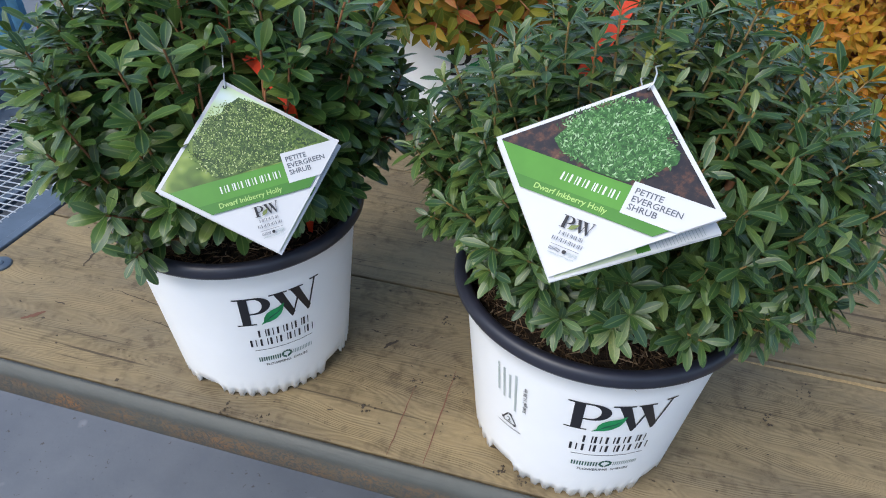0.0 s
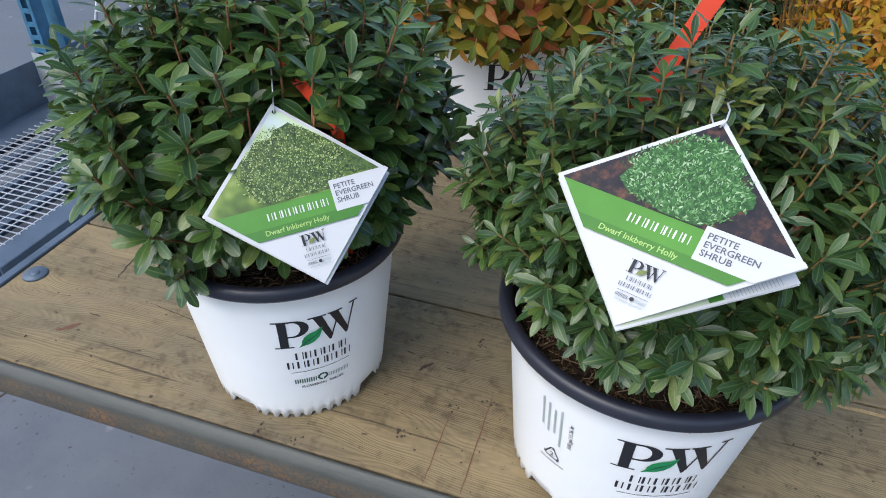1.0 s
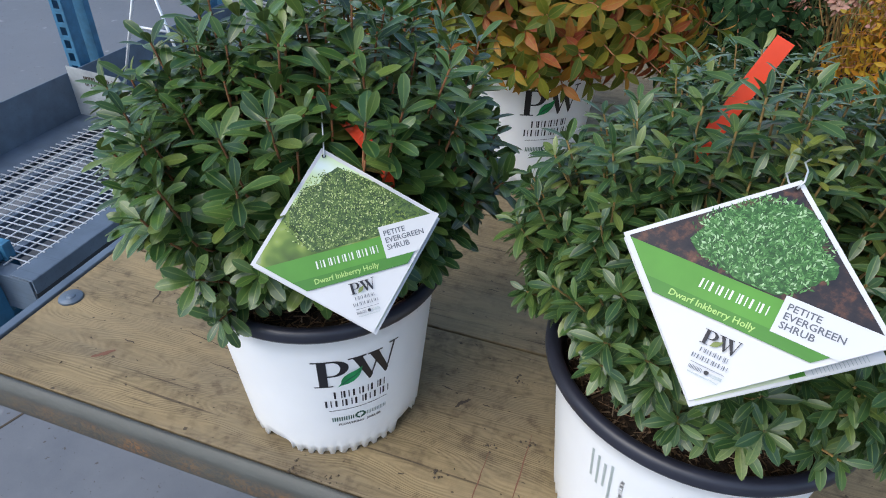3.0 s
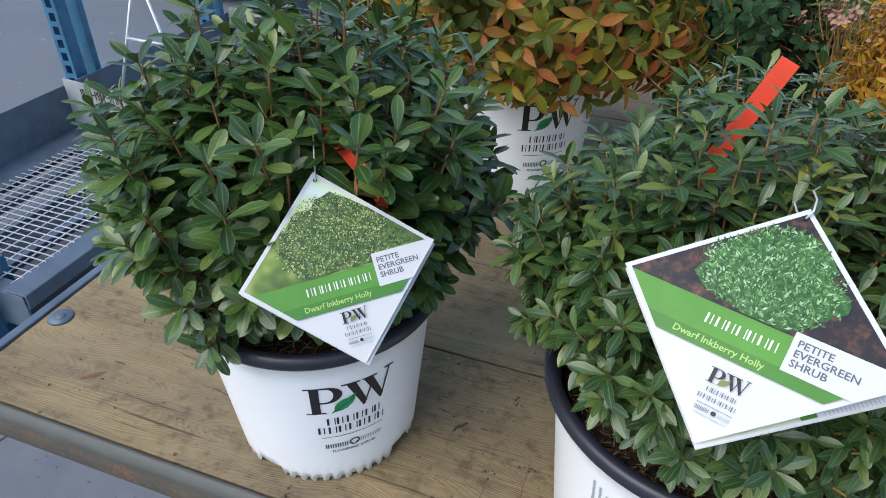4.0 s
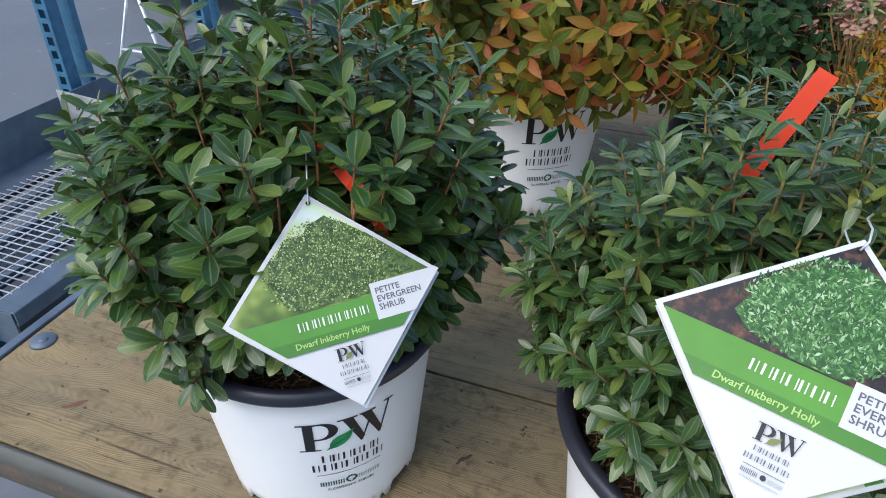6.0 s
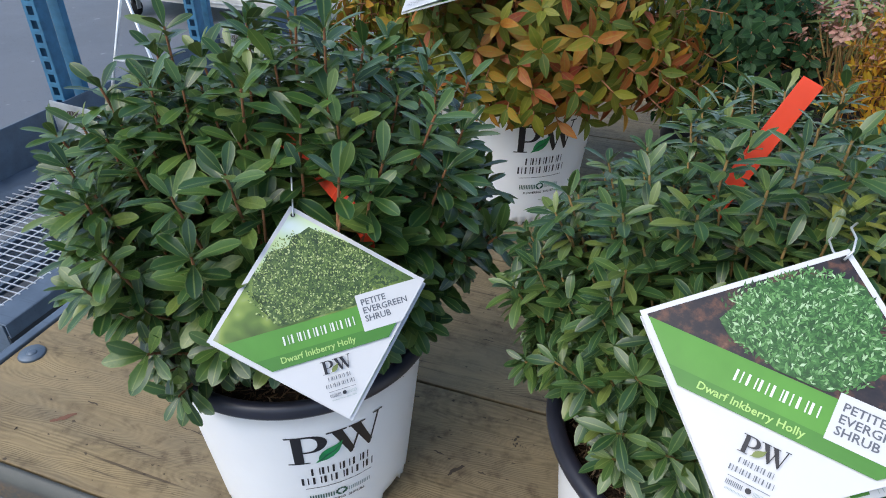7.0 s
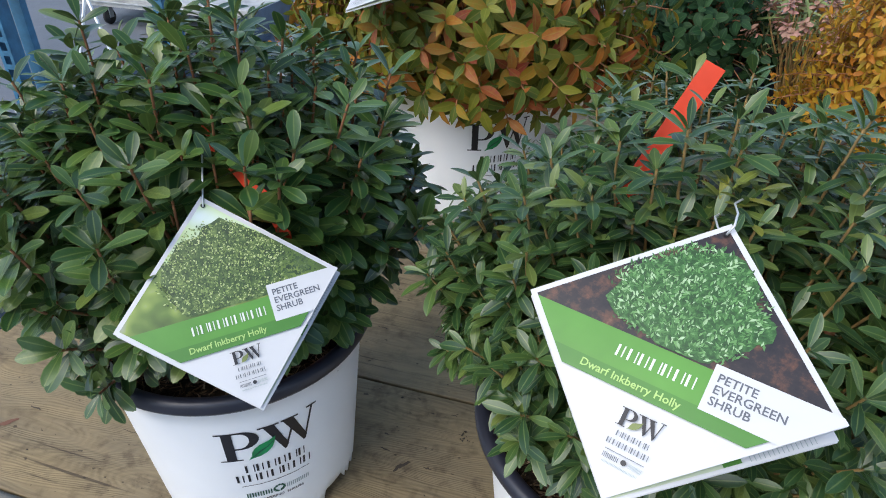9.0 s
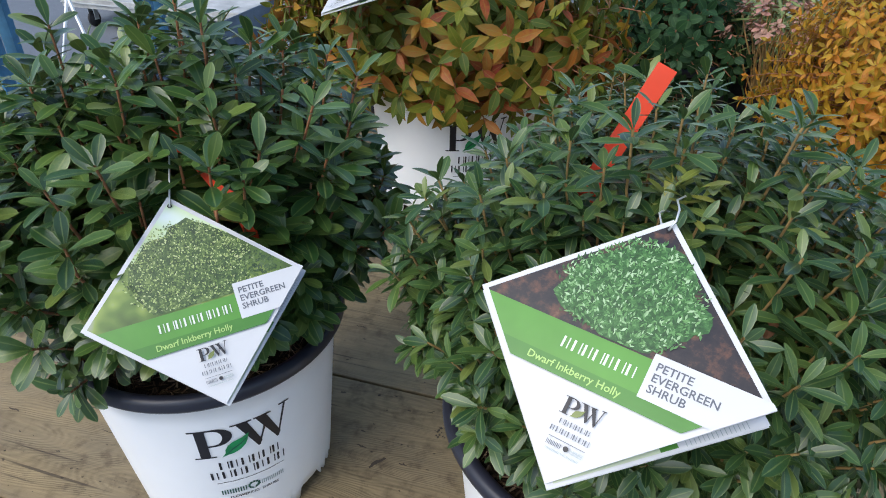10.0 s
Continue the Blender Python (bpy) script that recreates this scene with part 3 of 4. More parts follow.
def emblem_shapes():
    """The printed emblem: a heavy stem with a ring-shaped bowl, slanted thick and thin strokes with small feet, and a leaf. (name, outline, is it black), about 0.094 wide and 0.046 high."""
    out = [("emblem_stem", [(-0.0405, 0.0015), (-0.0310, 0.0015), (-0.0310, 0.0405), (-0.0405, 0.0405)], True),
           ("emblem_foot", [(-0.0465, 0.0000), (-0.0255, 0.0000), (-0.0255, 0.0017), (-0.0465, 0.0017)], True),
           ("emblem_foot", [(-0.0465, 0.0400), (-0.0240, 0.0400), (-0.0240, 0.0420), (-0.0465, 0.0420)], True)]
    arc = np.linspace(-math.pi / 2, math.pi / 2, 13)
    outer = [(-0.0312, 0.0165)] + [(-0.0235 + 0.0160 * math.cos(t), 0.02925 + 0.01275 * math.sin(t)) for t in arc] + [(-0.0312, 0.0420)]
    inside = [(-0.0312, 0.0187)] + [(-0.0255 + 0.0090 * math.cos(t), 0.02925 + 0.01055 * math.sin(t)) for t in arc] + [(-0.0312, 0.0398)]
    for k in range(len(outer) - 1):
        out.append(("emblem_bowl", [outer[k], outer[k + 1], inside[k + 1], inside[k]], True))
    for q in ([(-0.0030, 0.0410), (0.0075, 0.0410), (0.0195, 0.0060), (0.0150, 0.0000)], [(0.0150, 0.0000), (0.0170, 0.0010), (0.0262, 0.0310), (0.0236, 0.0310)],
              [(0.0155, 0.0410), (0.0262, 0.0410), (0.0392, 0.0060), (0.0350, 0.0000)], [(0.0350, 0.0000), (0.0372, 0.0010), (0.0470, 0.0440), (0.0446, 0.0440)]):
        out.append(("emblem_stroke", q, True))
    for q in ([(-0.0080, 0.0400), (0.0120, 0.0400), (0.0120, 0.0420), (-0.0080, 0.0420)], [(0.0140, 0.0400), (0.0310, 0.0400), (0.0310, 0.0420), (0.0140, 0.0420)],
              [(0.0395, 0.0430), (0.0510, 0.0430), (0.0510, 0.0450), (0.0395, 0.0450)]):
        out.append(("emblem_foot", q, True))
    leaf = [(-0.0210, -0.0010), (-0.0165, 0.0010), (-0.0090, 0.0020), (-0.0025, 0.0050), (0.0030, 0.0105), (0.0055, 0.0165), (0.0075, 0.0260), (0.0005, 0.0215), (-0.0080, 0.0190), (-0.0135, 0.0150), (-0.0165, 0.0095), (-0.0170, 0.0045)]
    out.append(("leaf_mark", leaf, False))
    return out


def block_row(u0, u1, z0, z1, count):
    """A printed name as a row of plain upright bars, a heavy and a fine one in turn, of uneven spacing."""
    out = []
    w = (u1 - u0) / count
    for k in range(count):
        a = u0 + (k + 0.06) * w
        b = u0 + (k + (0.86, 0.78, 0.92, 0.70)[(k + count) % 4]) * w
        heavy, fine_ = w * 0.21, w * 0.11
        out.append([(a, z0), (a + heavy, z0), (a + heavy, z1), (a, z1)])
        out.append([(b - fine_, z0), (b, z0), (b, z1), (b - fine_, z1)])
    return out


def build_pot(name, x, y, face, label, full=True, size=1.0, block=0, shell=None, tall=1.0):
    """White nursery pot: shell, dark rolled lip, print. face: degrees at which the main print looks."""
    ob = empty(name, pose(x, y, 0) @ Matrix.Diagonal((size, size, tall, 1)))
    seg = 288
    bm = bmesh.new()
    rings = []
    rows = [None, 0.018, 0.03, 0.06, 0.10, 0.14, 0.18, 0.1995, 0.2005, POT_H]
    for i, z in enumerate(rows):
        ring = []
        for k in range(seg):
            a = math.tau * k / seg
            foot = pot_foot(a - radians(face) + 1.065)
            zz = foot if z is None else z
            r = pot_radius(zz) + (0.0010 if z is not None and z > 0.2 else 0.0)
            if z is None or z <= 0.018:
                # small inward flutes above the scalloped feet
                r -= 0.0022 * (foot > 0.003) * (1.0 if z is None else 0.0)
            ring.append(bm.verts.new((r * math.cos(a), r * math.sin(a), zz)))
        rings.append(ring)
    inner = []
    for i, z in enumerate((POT_H, 0.03)):
        inner.append([bm.verts.new(((pot_radius(z) - 0.0025) * math.cos(math.tau * k / seg), (pot_radius(z) - 0.0025) * math.sin(math.tau * k / seg), z)) for k in range(seg)])
    foot_in = [bm.verts.new(((pot_radius(0.01) - 0.004) * v.co.x / math.hypot(v.co.x, v.co.y), (pot_radius(0.01) - 0.004) * v.co.y / math.hypot(v.co.x, v.co.y), v.co.z + 0.0002)) for v in rings[0]]
    chain = [foot_in] + rings + inner
    for a, b in zip(chain, chain[1:]):
        for k in range(seg):
            j = (k + 1) % seg
            bm.faces.new((a[k], a[j], b[j], b[k]))
    bm.faces.new(inner[-1])
    top_in = [bm.verts.new((v.co.x, v.co.y, 0.0185)) for v in foot_in]
    for k in range(seg):
        j = (k + 1) % seg
        bm.faces.new((foot_in[j], foot_in[k], top_in[k], top_in[j]))
    bm.faces.new(top_in)
    part("body", bm, shell or M_POT, ob, "plastic shell with scalloped feet", True)
    # rolled lip
    bm = bmesh.new()
    prof = [(0.1325, 0.2110), (0.1380, 0.2105), (0.1400, 0.2140), (0.1400, 0.2215), (0.1383, 0.2250), (0.1345, 0.2262), (0.1300, 0.2250), (0.1272, 0.2215), (0.1245, 0.2100), (0.1190, 0.175), (0.1202, 0.174), (0.1262, 0.2098)]
    cols = [[bm.verts.new((r * math.cos(math.tau * k / 96), r * math.sin(math.tau * k / 96), z)) for r, z in prof] for k in range(96)]
    for k in range(96):
        a, b = cols[k], cols[(k + 1) % 96]
        for i in range(len(prof)):
            j = (i + 1) % len(prof)
            bm.faces.new((a[i], b[i], b[j], a[j]))
    bmesh.ops.recalc_face_normals(bm, faces=bm.faces)
    part("lip", bm, M_LIP, ob, "dark navy rolled plastic rim", True)

    def wrap(u, z, ang, lift=0.0006):
        z += 0.0065
        r = pot_radius(z) + lift
        a = radians(ang) + u / 0.1255
        return (r * math.cos(a), r * math.sin(a), z)

    def patch(pname, polys, ang, material, lift=0.0006, parent=None):
        """Flat print wrapped on the shell; polys are outlines in (u, z)."""
        bm = bmesh.new()
        for poly in polys:
            n = len(poly)
            vs = [bm.verts.new((u, z, 0)) for u, z in poly]
            bm.faces.new(vs)
        bmesh.ops.triangulate(bm, faces=bm.faces)
        for _ in range(2):
            long_edges = [e for e in bm.edges if abs(e.verts[0].co.x - e.verts[1].co.x) > 0.009]
            if long_edges:
                bmesh.ops.subdivide_edges(bm, edges=long_edges, cuts=1)
                bmesh.ops.triangulate(bm, faces=bm.faces)
        for v in bm.verts:
            v.co = Vector(wrap(v.co.x, v.co.y, ang, lift))
        p = part(pname, bm, material, parent or ob)
        if len(polys) > 4:
            tagged(p, kind="stuff")
        return p

    def rect(u0, u1, z0, z1, lean=0.0):
        return [(u0, z0), (u1, z0), (u1 + lean, z1), (u0 + lean, z1)]

    def glyph_row(u0, u1, z0, z1, count, gap=0.5):
        """A line of writing as plain upright bars."""
        count *= 2
        w = (u1 - u0) / count
        out = []
        for k in range(count):
            a = u0 + k * w
            out.append(rect(a + w * 0.14, a + w * (0.14 + gap), z0, z1))
        return out

    def lettering(pname, body, size, u, z, ang, material, turn=0.0):
        vs, fs = text_mesh(body, size)
        c, s = math.cos(radians(turn)), math.sin(radians(turn))
        pts = [wrap(u + c * a - s * b, z + s * a + c * b, ang, 0.0007) for a, b, _ in vs]
        return grid_mesh(pname, pts, fs, material, ob, smooth=False)

    angles = (face, face - 115, face + 120) if full else ((face,) if shell is None else ())
    for ang in angles:
        for pname in ("emblem_stem", "emblem_foot", "emblem_bowl", "emblem_stroke", "leaf_mark"):
            shapes = [[(u, 0.1235 + v) for u, v in outline] for kind, outline, _ in emblem_shapes() if kind == pname]
            leafy = pname == "leaf_mark"
            patch(pname, shapes, ang, M_GREEN_INK if leafy else M_INK, 0.0011 if leafy else 0.0006)
        patch("leaf_vein", [[(u, 0.1235 + v) for u, v in LEAF_VEIN]], ang, M_TEAL_INK, 0.0014)
        patch("name_print", block_row(-0.027, 0.038, 0.1025, 0.1140, 6) + block_row(-0.038, 0.043, 0.0875, 0.0990, 7), ang, M_INK)
        patch("rule", [rect(-0.034, 0.039, 0.0800, 0.0808)], ang, M_INK)
        patch("small_print", glyph_row(-0.032, -0.004, 0.0600, 0.0675, 5), ang, M_TEAL_INK)
        patch("pale_print", glyph_row(0.011, 0.038, 0.0610, 0.0675, 6), ang, M_GREY_INK)
        petals = []
        for k in range(7):
            t = radians(-10 + 33 * k)
            cx, cz = 0.0032 + 0.0056 * math.cos(t), 0.0645 + 0.0050 * math.sin(t)
            petals.append([(cx + 0.0017 * math.cos(q), cz + 0.0017 * math.sin(q)) for q in np.linspace(0, math.tau, 7)[:-1]])
        petals.append([(0.0025, 0.058), (-0.0025, 0.0605), (-0.0015, 0.0635), (0.0025, 0.0605)])
        petals.append([(0.0035, 0.058), (0.0085, 0.061), (0.0085, 0.0655), (0.0040, 0.062)])
        patch("flower_mark", petals, ang, M_TEAL_INK)
        lettering("lettering", "FLOWERING  SHRUBS", 0.0056, 0.003, 0.0515, ang, M_INK)
        if full and ang == angles[block]:
            side = ang - 48
            for k, (z0, z1) in enumerate(((0.126, 0.167), (0.121, 0.165), (0.124, 0.160), (0.108, 0.165))):
                u = -0.012 + 0.007 * k
                rowp = []
                zz = z0
                while zz < z1:
                    rowp.append(rect(u - 0.0014, u + 0.0014, zz, zz + 0.0017))
                    zz += 0.0026
                patch("address_print", rowp, side, M_GREY_INK)
            lettering("lettering", "3.00 gal 11.36 ltr", 0.0058, 0.0215, 0.134, side, M_INK, 90)
            tri = []
            for k in range(3):
                t0 = radians(90 + 120 * k)
                t1 = radians(90 + 120 * (k + 1))
                p0, p1 = Vector((0.0115 * math.cos(t0), 0.0115 * math.sin(t0))), Vector((0.0115 * math.cos(t1), 0.0115 * math.sin(t1)))
                d = (p1 - p0)
                q0, q1 = p0 + d * 0.12, p0 + d * 0.80
                nrm = Vector((-d.y, d.x)).normalized() * 0.0008
                tri.append([(0.002 + v.x, 0.0885 + v.y) for v in (q0 + nrm, q0 - nrm, q1 - nrm, q1 + nrm)])
                h0, h1 = q1, p0 + d * 0.98
                tri.append([(0.002 + v.x, 0.0885 + v.y) for v in (h0 + nrm * 3, h0 - nrm * 3, h1)])
            patch("recycling_mark", tri, side, M_INK)
            lettering("lettering", "2", 0.009, 0.002, 0.0855, side, M_INK)
            patch("fine_print", glyph_row(-0.013, 0.017, 0.0745, 0.0768, 16), side, M_INK)
    tagged(ob, label, "plant pot", group="white nursery pots")
    return ob


POT_L, POT_R, POT_B = (-0.2205, 0.1385), (0.1934, 0.1240), (-0.163, 0.850)
build_pot("plant_pot", *POT_L, -48, "white plastic nursery pot with dark navy rim, printed emblem", True, 1.0, 2)
build_pot("plant_pot", POT_R[0] - 0.003, POT_R[1] + 0.001, -73, "white plastic nursery pot with dark navy rim, emblem, small print", True, 1.058)
build_pot("plant_pot", *POT_B, -56, "white plastic nursery pot under orange and green foliage", False, 1.18, 0, None, 1.2)
POT_S, POT_G, POT_H2, POT_K = (0.67, 0.90), (0.22, 1.22), (0.47, 1.36), (-0.50, 1.30)
build_pot("plant_pot", *POT_S, -90, "white plastic nursery pot under a golden shrub", False)
for spot, what in ((POT_G, "dark green plant"), (POT_H2, "clump of striped grass"), (POT_K, "fine green shrub")):
    tagged(build_pot("plant_pot", *spot, -90, "dark plastic nursery pot under a " + what, False, 1.0, 0, M_LIP), group="dark nursery pots")


# ---- soil ----
def soil(x, y, seed, shreds=900, size=1.0):
    r = random.Random(seed)
    verts, faces = [(0, 0, 0.205)], []
    rings, seg = 14, 56
    for i in range(1, rings + 1):
        rad = 0.1445 * i / rings
        for k in range(seg):
            a = math.tau * k / seg
            h = 0.191 + 0.014 * (1 - (i / rings) ** 2) + 0.006 * noise.noise(Vector((rad * math.cos(a) * 28 + seed, rad * math.sin(a) * 28, 0)))
            verts.append((rad * math.cos(a), rad * math.sin(a), h))
    for k in range(seg):
        faces.append((0, 1 + k, 1 + (k + 1) % seg))
    for i in range(rings - 1):
        for k in range(seg):
            a, b = 1 + i * seg + k, 1 + i * seg + (k + 1) % seg
            faces.append((a, a + seg, b + seg, b))
    ob = grid_mesh("potting_soil", verts, faces, M_SOIL)
    ob.location, ob.scale = (x, y, 0), (size, size, 1)
    verts, faces = [], []
    for k in range(shreds):
        rad, a = 0.142 * math.sqrt(r.random()), r.uniform(0, math.tau)
        c = Vector((rad * math.cos(a), rad * math.sin(a), 0.192 + 0.0145 * (1 - (rad / 0.1445) ** 2) + r.uniform(0.0, 0.004)))
        d = Vector((r.gauss(0, 1), r.gauss(0, 1), r.gauss(0, 0.35))).normalized() * r.uniform(0.003, 0.011)
        s = d.cross(Vector((r.gauss(0, 1), r.gauss(0, 1), 2))).normalized() * r.uniform(0.0005, 0.0014)
        t = Vector((0, 0, r.uniform(0.0004, 0.001)))
        b = len(verts)
        for p in (c - d - s, c - d + s, c + d + s * 0.5, c + d - s * 0.5, c - d * 0.9 + t, c + d * 0.9 + t):
            verts.append(p)
        faces += [(b, b + 1, b + 4), (b + 1, b + 2, b + 5, b + 4), (b + 2, b + 3, b + 5), (b + 3, b, b + 4, b + 5)]
    chips = grid_mesh("bark_shreds", verts, faces, M_SHRED, ob, smooth=False)
    tagged(chips, "brown shredded bark", kind="stuff")
    tagged(ob, "dark potting soil with brown bark shreds in a pot", "potting soil", kind="stuff")


soil(*POT_L, 3, 2200, 0.845)
soil(*POT_R, 5, 2200, 0.90)
for spot in (POT_B, POT_S, POT_G, POT_H2, POT_K):
    soil(*spot, 7, 60, 0.845)


# ---- hang tags ----
def tag_frame(top, right, bottom, left):
    """A square card that hangs by its top corner: a pose whose x runs along the print and whose z looks off the printed side; and half its diagonal."""
    top, right, bottom, left = map(Vector, (top, right, bottom, left))
    c = (top + right + bottom + left) / 4
    x = (right - left).normalized()
    z = x.cross(top - bottom).normalized()
    y = z.cross(x)
    m = Matrix((x, y, z)).transposed().to_4x4()
    m.translation = c
    return m, ((right - left).length + (top - bottom).length) / 4


TAG_L, HALF_L = tag_frame((-0.150, 0.037, 0.410), (-0.048, 0.044, 0.369), (-0.070, -0.037, 0.303), (-0.168, -0.049, 0.351))
TAG_R, HALF_R = tag_frame((0.191, 0.032, 0.457), (0.2495, -0.056, 0.416), (0.150, -0.096, 0.378), (0.096, -0.010, 0.423))
TAG_B, HALF_B = tag_frame((-0.195, 0.68, 0.460), (-0.165, 0.575, 0.452), (-0.272, 0.557, 0.414), (-0.302, 0.662, 0.422))


def clip_diamond(poly, lim):
    """Keep the part of a convex outline inside |u| + |v| <= lim."""
    for su, sv in ((1, 1), (-1, 1), (-1, -1), (1, -1)):
        out = []
        for i, p in enumerate(poly):
            q = poly[(i + 1) % len(poly)]
            a, b = lim - su * p[0] - sv * p[1], lim - su * q[0] - sv * q[1]
            if a >= 0:
                out.append(p)
            if a * b < 0:
                f = a / (a - b)
                out.append((p[0] + f * (q[0] - p[0]), p[1] + f * (q[1] - p[1])))
        poly = out
        if not poly:
            break
    return poly


def hang_tag(m, half, seed, bush, ground_mat, sprig_mat, sky_mat, label, bush_shape, name_chars, panel, splay, bands, sprig=(0.013, 0.030), straight=True):
    r = random.Random(seed)
    ob = empty("hang_tag", m)

    def sheet(pname, polys, material, lift, thick=0.0):
        bm = bmesh.new()
        for poly in polys:
            if len(poly) < 3:
                continue
            vs = [bm.verts.new((u * half, v * half, lift)) for u, v in poly]
            f = bm.faces.new(vs)
            if f.calc_area() and f.normal.z < 0:
                f.normal_flip()
        if thick:
            made = bmesh.ops.extrude_face_region(bm, geom=list(bm.faces))["geom"]
            bmesh.ops.translate(bm, verts=[g for g in made if isinstance(g, bmesh.types.BMVert)], vec=(0, 0, -thick))
            bmesh.ops.recalc_face_normals(bm, faces=bm.faces)
        return part(pname, bm, material, ob)

    diamond = [(0, 1), (-1, 0), (0, -1), (1, 0)]
    front = sheet("front_card", [diamond], M_PAPER, 0.0, 0.0006)
    back = sheet("back_card", [diamond], M_PAPER, -0.0012, 0.0006)
    # the fold-out leaves swing open behind, hinged along the lower edge
    def swung(angle, slip):
        hinge = Matrix.Translation((-half, 0, 0))
        return Matrix.Translation((slip, -slip * 1.5, -0.0010)) @ hinge @ Matrix.Rotation(radians(-angle), 4, Vector((1, -1, 0))) @ hinge.inverted()

    back.matrix_local = swung(splay, 0.0016)
    mid = sheet("inner_card", [diamond], M_PAPER, -0.0008, 0.0004)
    mid.matrix_local = swung(splay * 0.9, 0.0014)
    # print on the inner side: a green corner, a pale strip and ruled lines
    strip = sheet("inner_strip", [[(0.02, -0.95), (0.50, -0.47), (0.44, -0.41), (-0.04, -0.89)]], M_INNER, -0.0005)
    strip.matrix_local = swung(splay * 0.9, 0.0014)
    corner = sheet("inner_corner", [[(0.50, -0.47), (0.58, -0.39), (0.50, -0.31), (0.42, -0.39)]], M_BAND_DARK, -0.00045)
    corner.matrix_local = swung(splay * 0.9, 0.0014)
    ruled = sheet("ruled_print", [[(0.62 + 0.02 * k, -0.36 + 0.02 * k), (0.6235 + 0.02 * k, -0.3565 + 0.02 * k), (0.5435 + 0.02 * k, -0.2765 + 0.02 * k), (0.54 + 0.02 * k, -0.28 + 0.02 * k)] for k in range(15)], M_GREY_INK, -0.0004)
    ruled.matrix_local = swung(splay * 0.9, 0.0014)
    tagged(ruled, kind="stuff")
    top_v, mid_v, low_v = bands
    lim, z = 0.945, 0.00025
    photo = clip_diamond([(-1, top_v - 0.01), (panel + 0.02, top_v - 0.01), (1, 0.02), (1, 1), (-1, 1)], lim)
    sheet("photo_ground", [photo], ground_mat, z)
    if sky_mat:
        sheet("photo_sky", [clip_diamond([(-0.45, 0.47), (0.45, 0.52), (0.5, 1), (-0.5, 1)], lim)], sky_mat, z * 1.6)
    # printed bush: a rough round outline filled with small sprigs
    cx, cy, rx, ry = bush_shape
    outline = []
    for k in range(44):
        a = math.tau * k / 44
        q = 1 + 0.09 * math.sin(5 * a + seed) + r.uniform(-0.07, 0.07)
        outline.append((cx + rx * q * math.cos(a), max(top_v + 0.015, cy + ry * q * math.sin(a))))
    bm = bmesh.new()
    vs = [bm.verts.new((u * half, v * half, z * 2.4)) for u, v in outline if abs(u) + abs(v) < lim]
    bm.faces.new(vs)
    bmesh.ops.triangulate(bm, faces=bm.faces)
    part("photo_bush", bm, bush, ob)
    verts, faces = [], []
    for k in range(3200 if straight else 2000):
        a, q = r.uniform(0, math.tau), math.sqrt(r.random()) * r.uniform(0.95, 1.1)
        u, v = cx + rx * q * math.cos(a), cy + ry * q * math.sin(a)
        if abs(u) + abs(v) > lim - 0.03 or v < top_v + 0.02:
            continue
        t, ln = r.gauss(math.pi / 2, 0.9) - (u - cx) * 1.2, r.uniform(*sprig)
        w = ln * (0.30 if sprig[1] < 0.05 else 0.17)
        b = len(verts)
        zz = z * 3.0 + r.uniform(0, 0.0004)
        for pu, pv in ((0, 0), (0.5, w / ln), (1, 0), (0.5, -w / ln)):
            du, dv = pu * ln, pv * ln
            verts.append(((u + du * math.cos(t) - dv * math.sin(t)) * half, (v + du * math.sin(t) + dv * math.cos(t)) * half, zz))
        faces.append((b, b + 1, b + 2, b + 3))
    tagged(grid_mesh("sprig_print", verts, faces, sprig_mat, ob, smooth=False), kind="stuff")
    if sky_mat:
        verts, faces = [], []
        for k in range(260):
            u, v = 0.66 + r.gauss(0, 0.10), 0.13 + r.gauss(0, 0.08)
            if abs(u) + abs(v) > lim - 0.02 or v < 0.05:
                continue
            t, ln, b = r.uniform(0, math.tau), r.uniform(0.02, 0.04), len(verts)
            for pu, pv in ((0, 0), (0.5, 0.3), (1, 0), (0.5, -0.3)):
                verts.append(((u + ln * (pu * math.cos(t) - pv * math.sin(t))) * half, (v + ln * (pu * math.sin(t) + pv * math.cos(t))) * half, z * 2.6 + r.uniform(0, 0.0002)))
            faces.append((b, b + 1, b + 2, b + 3))
        tagged(grid_mesh("small_bush_print", verts, faces, bush, ob, smooth=False), kind="stuff")
    # bands and panels
    sheet("green_band", [clip_diamond([(-1, mid_v), (panel + 0.01, mid_v), (panel + 0.01, top_v), (-1, top_v)], lim)], M_BAND, z * 5)
    sheet("dark_band", [clip_diamond([(-1, low_v), (0.95, low_v), (0.95, mid_v), (-1, mid_v)], lim)], M_BAND_DARK, z * 5.6)
    sheet("white_panel", [clip_diamond([(panel, mid_v - 0.015), (1.0, mid_v - 0.015), (1.0, 0.03), (panel, 0.03)], 1.0)], M_PAPER, z * 6.4)

    def words(body, size, u, v, material, align="LEFT", lift=z * 7.4):
        vs, fs = text_mesh(body, size * half, align)
        grid_mesh("lettering", [(u * half + a, v * half + b, lift) for a, b, _ in vs], fs, material, ob, smooth=False)

    for k, w in enumerate(("PETITE", "EVERGREEN", "SHRUB")):
        words(w, 0.079, panel + 0.035, -0.075 - 0.076 * k, M_TEXT)
    words("Dwarf Inkberry Holly", 0.078 if panel > 0.3 else 0.074, -0.10 if panel > 0.3 else -0.15, (mid_v + low_v) / 2 - 0.018, M_LIME, "CENTER")

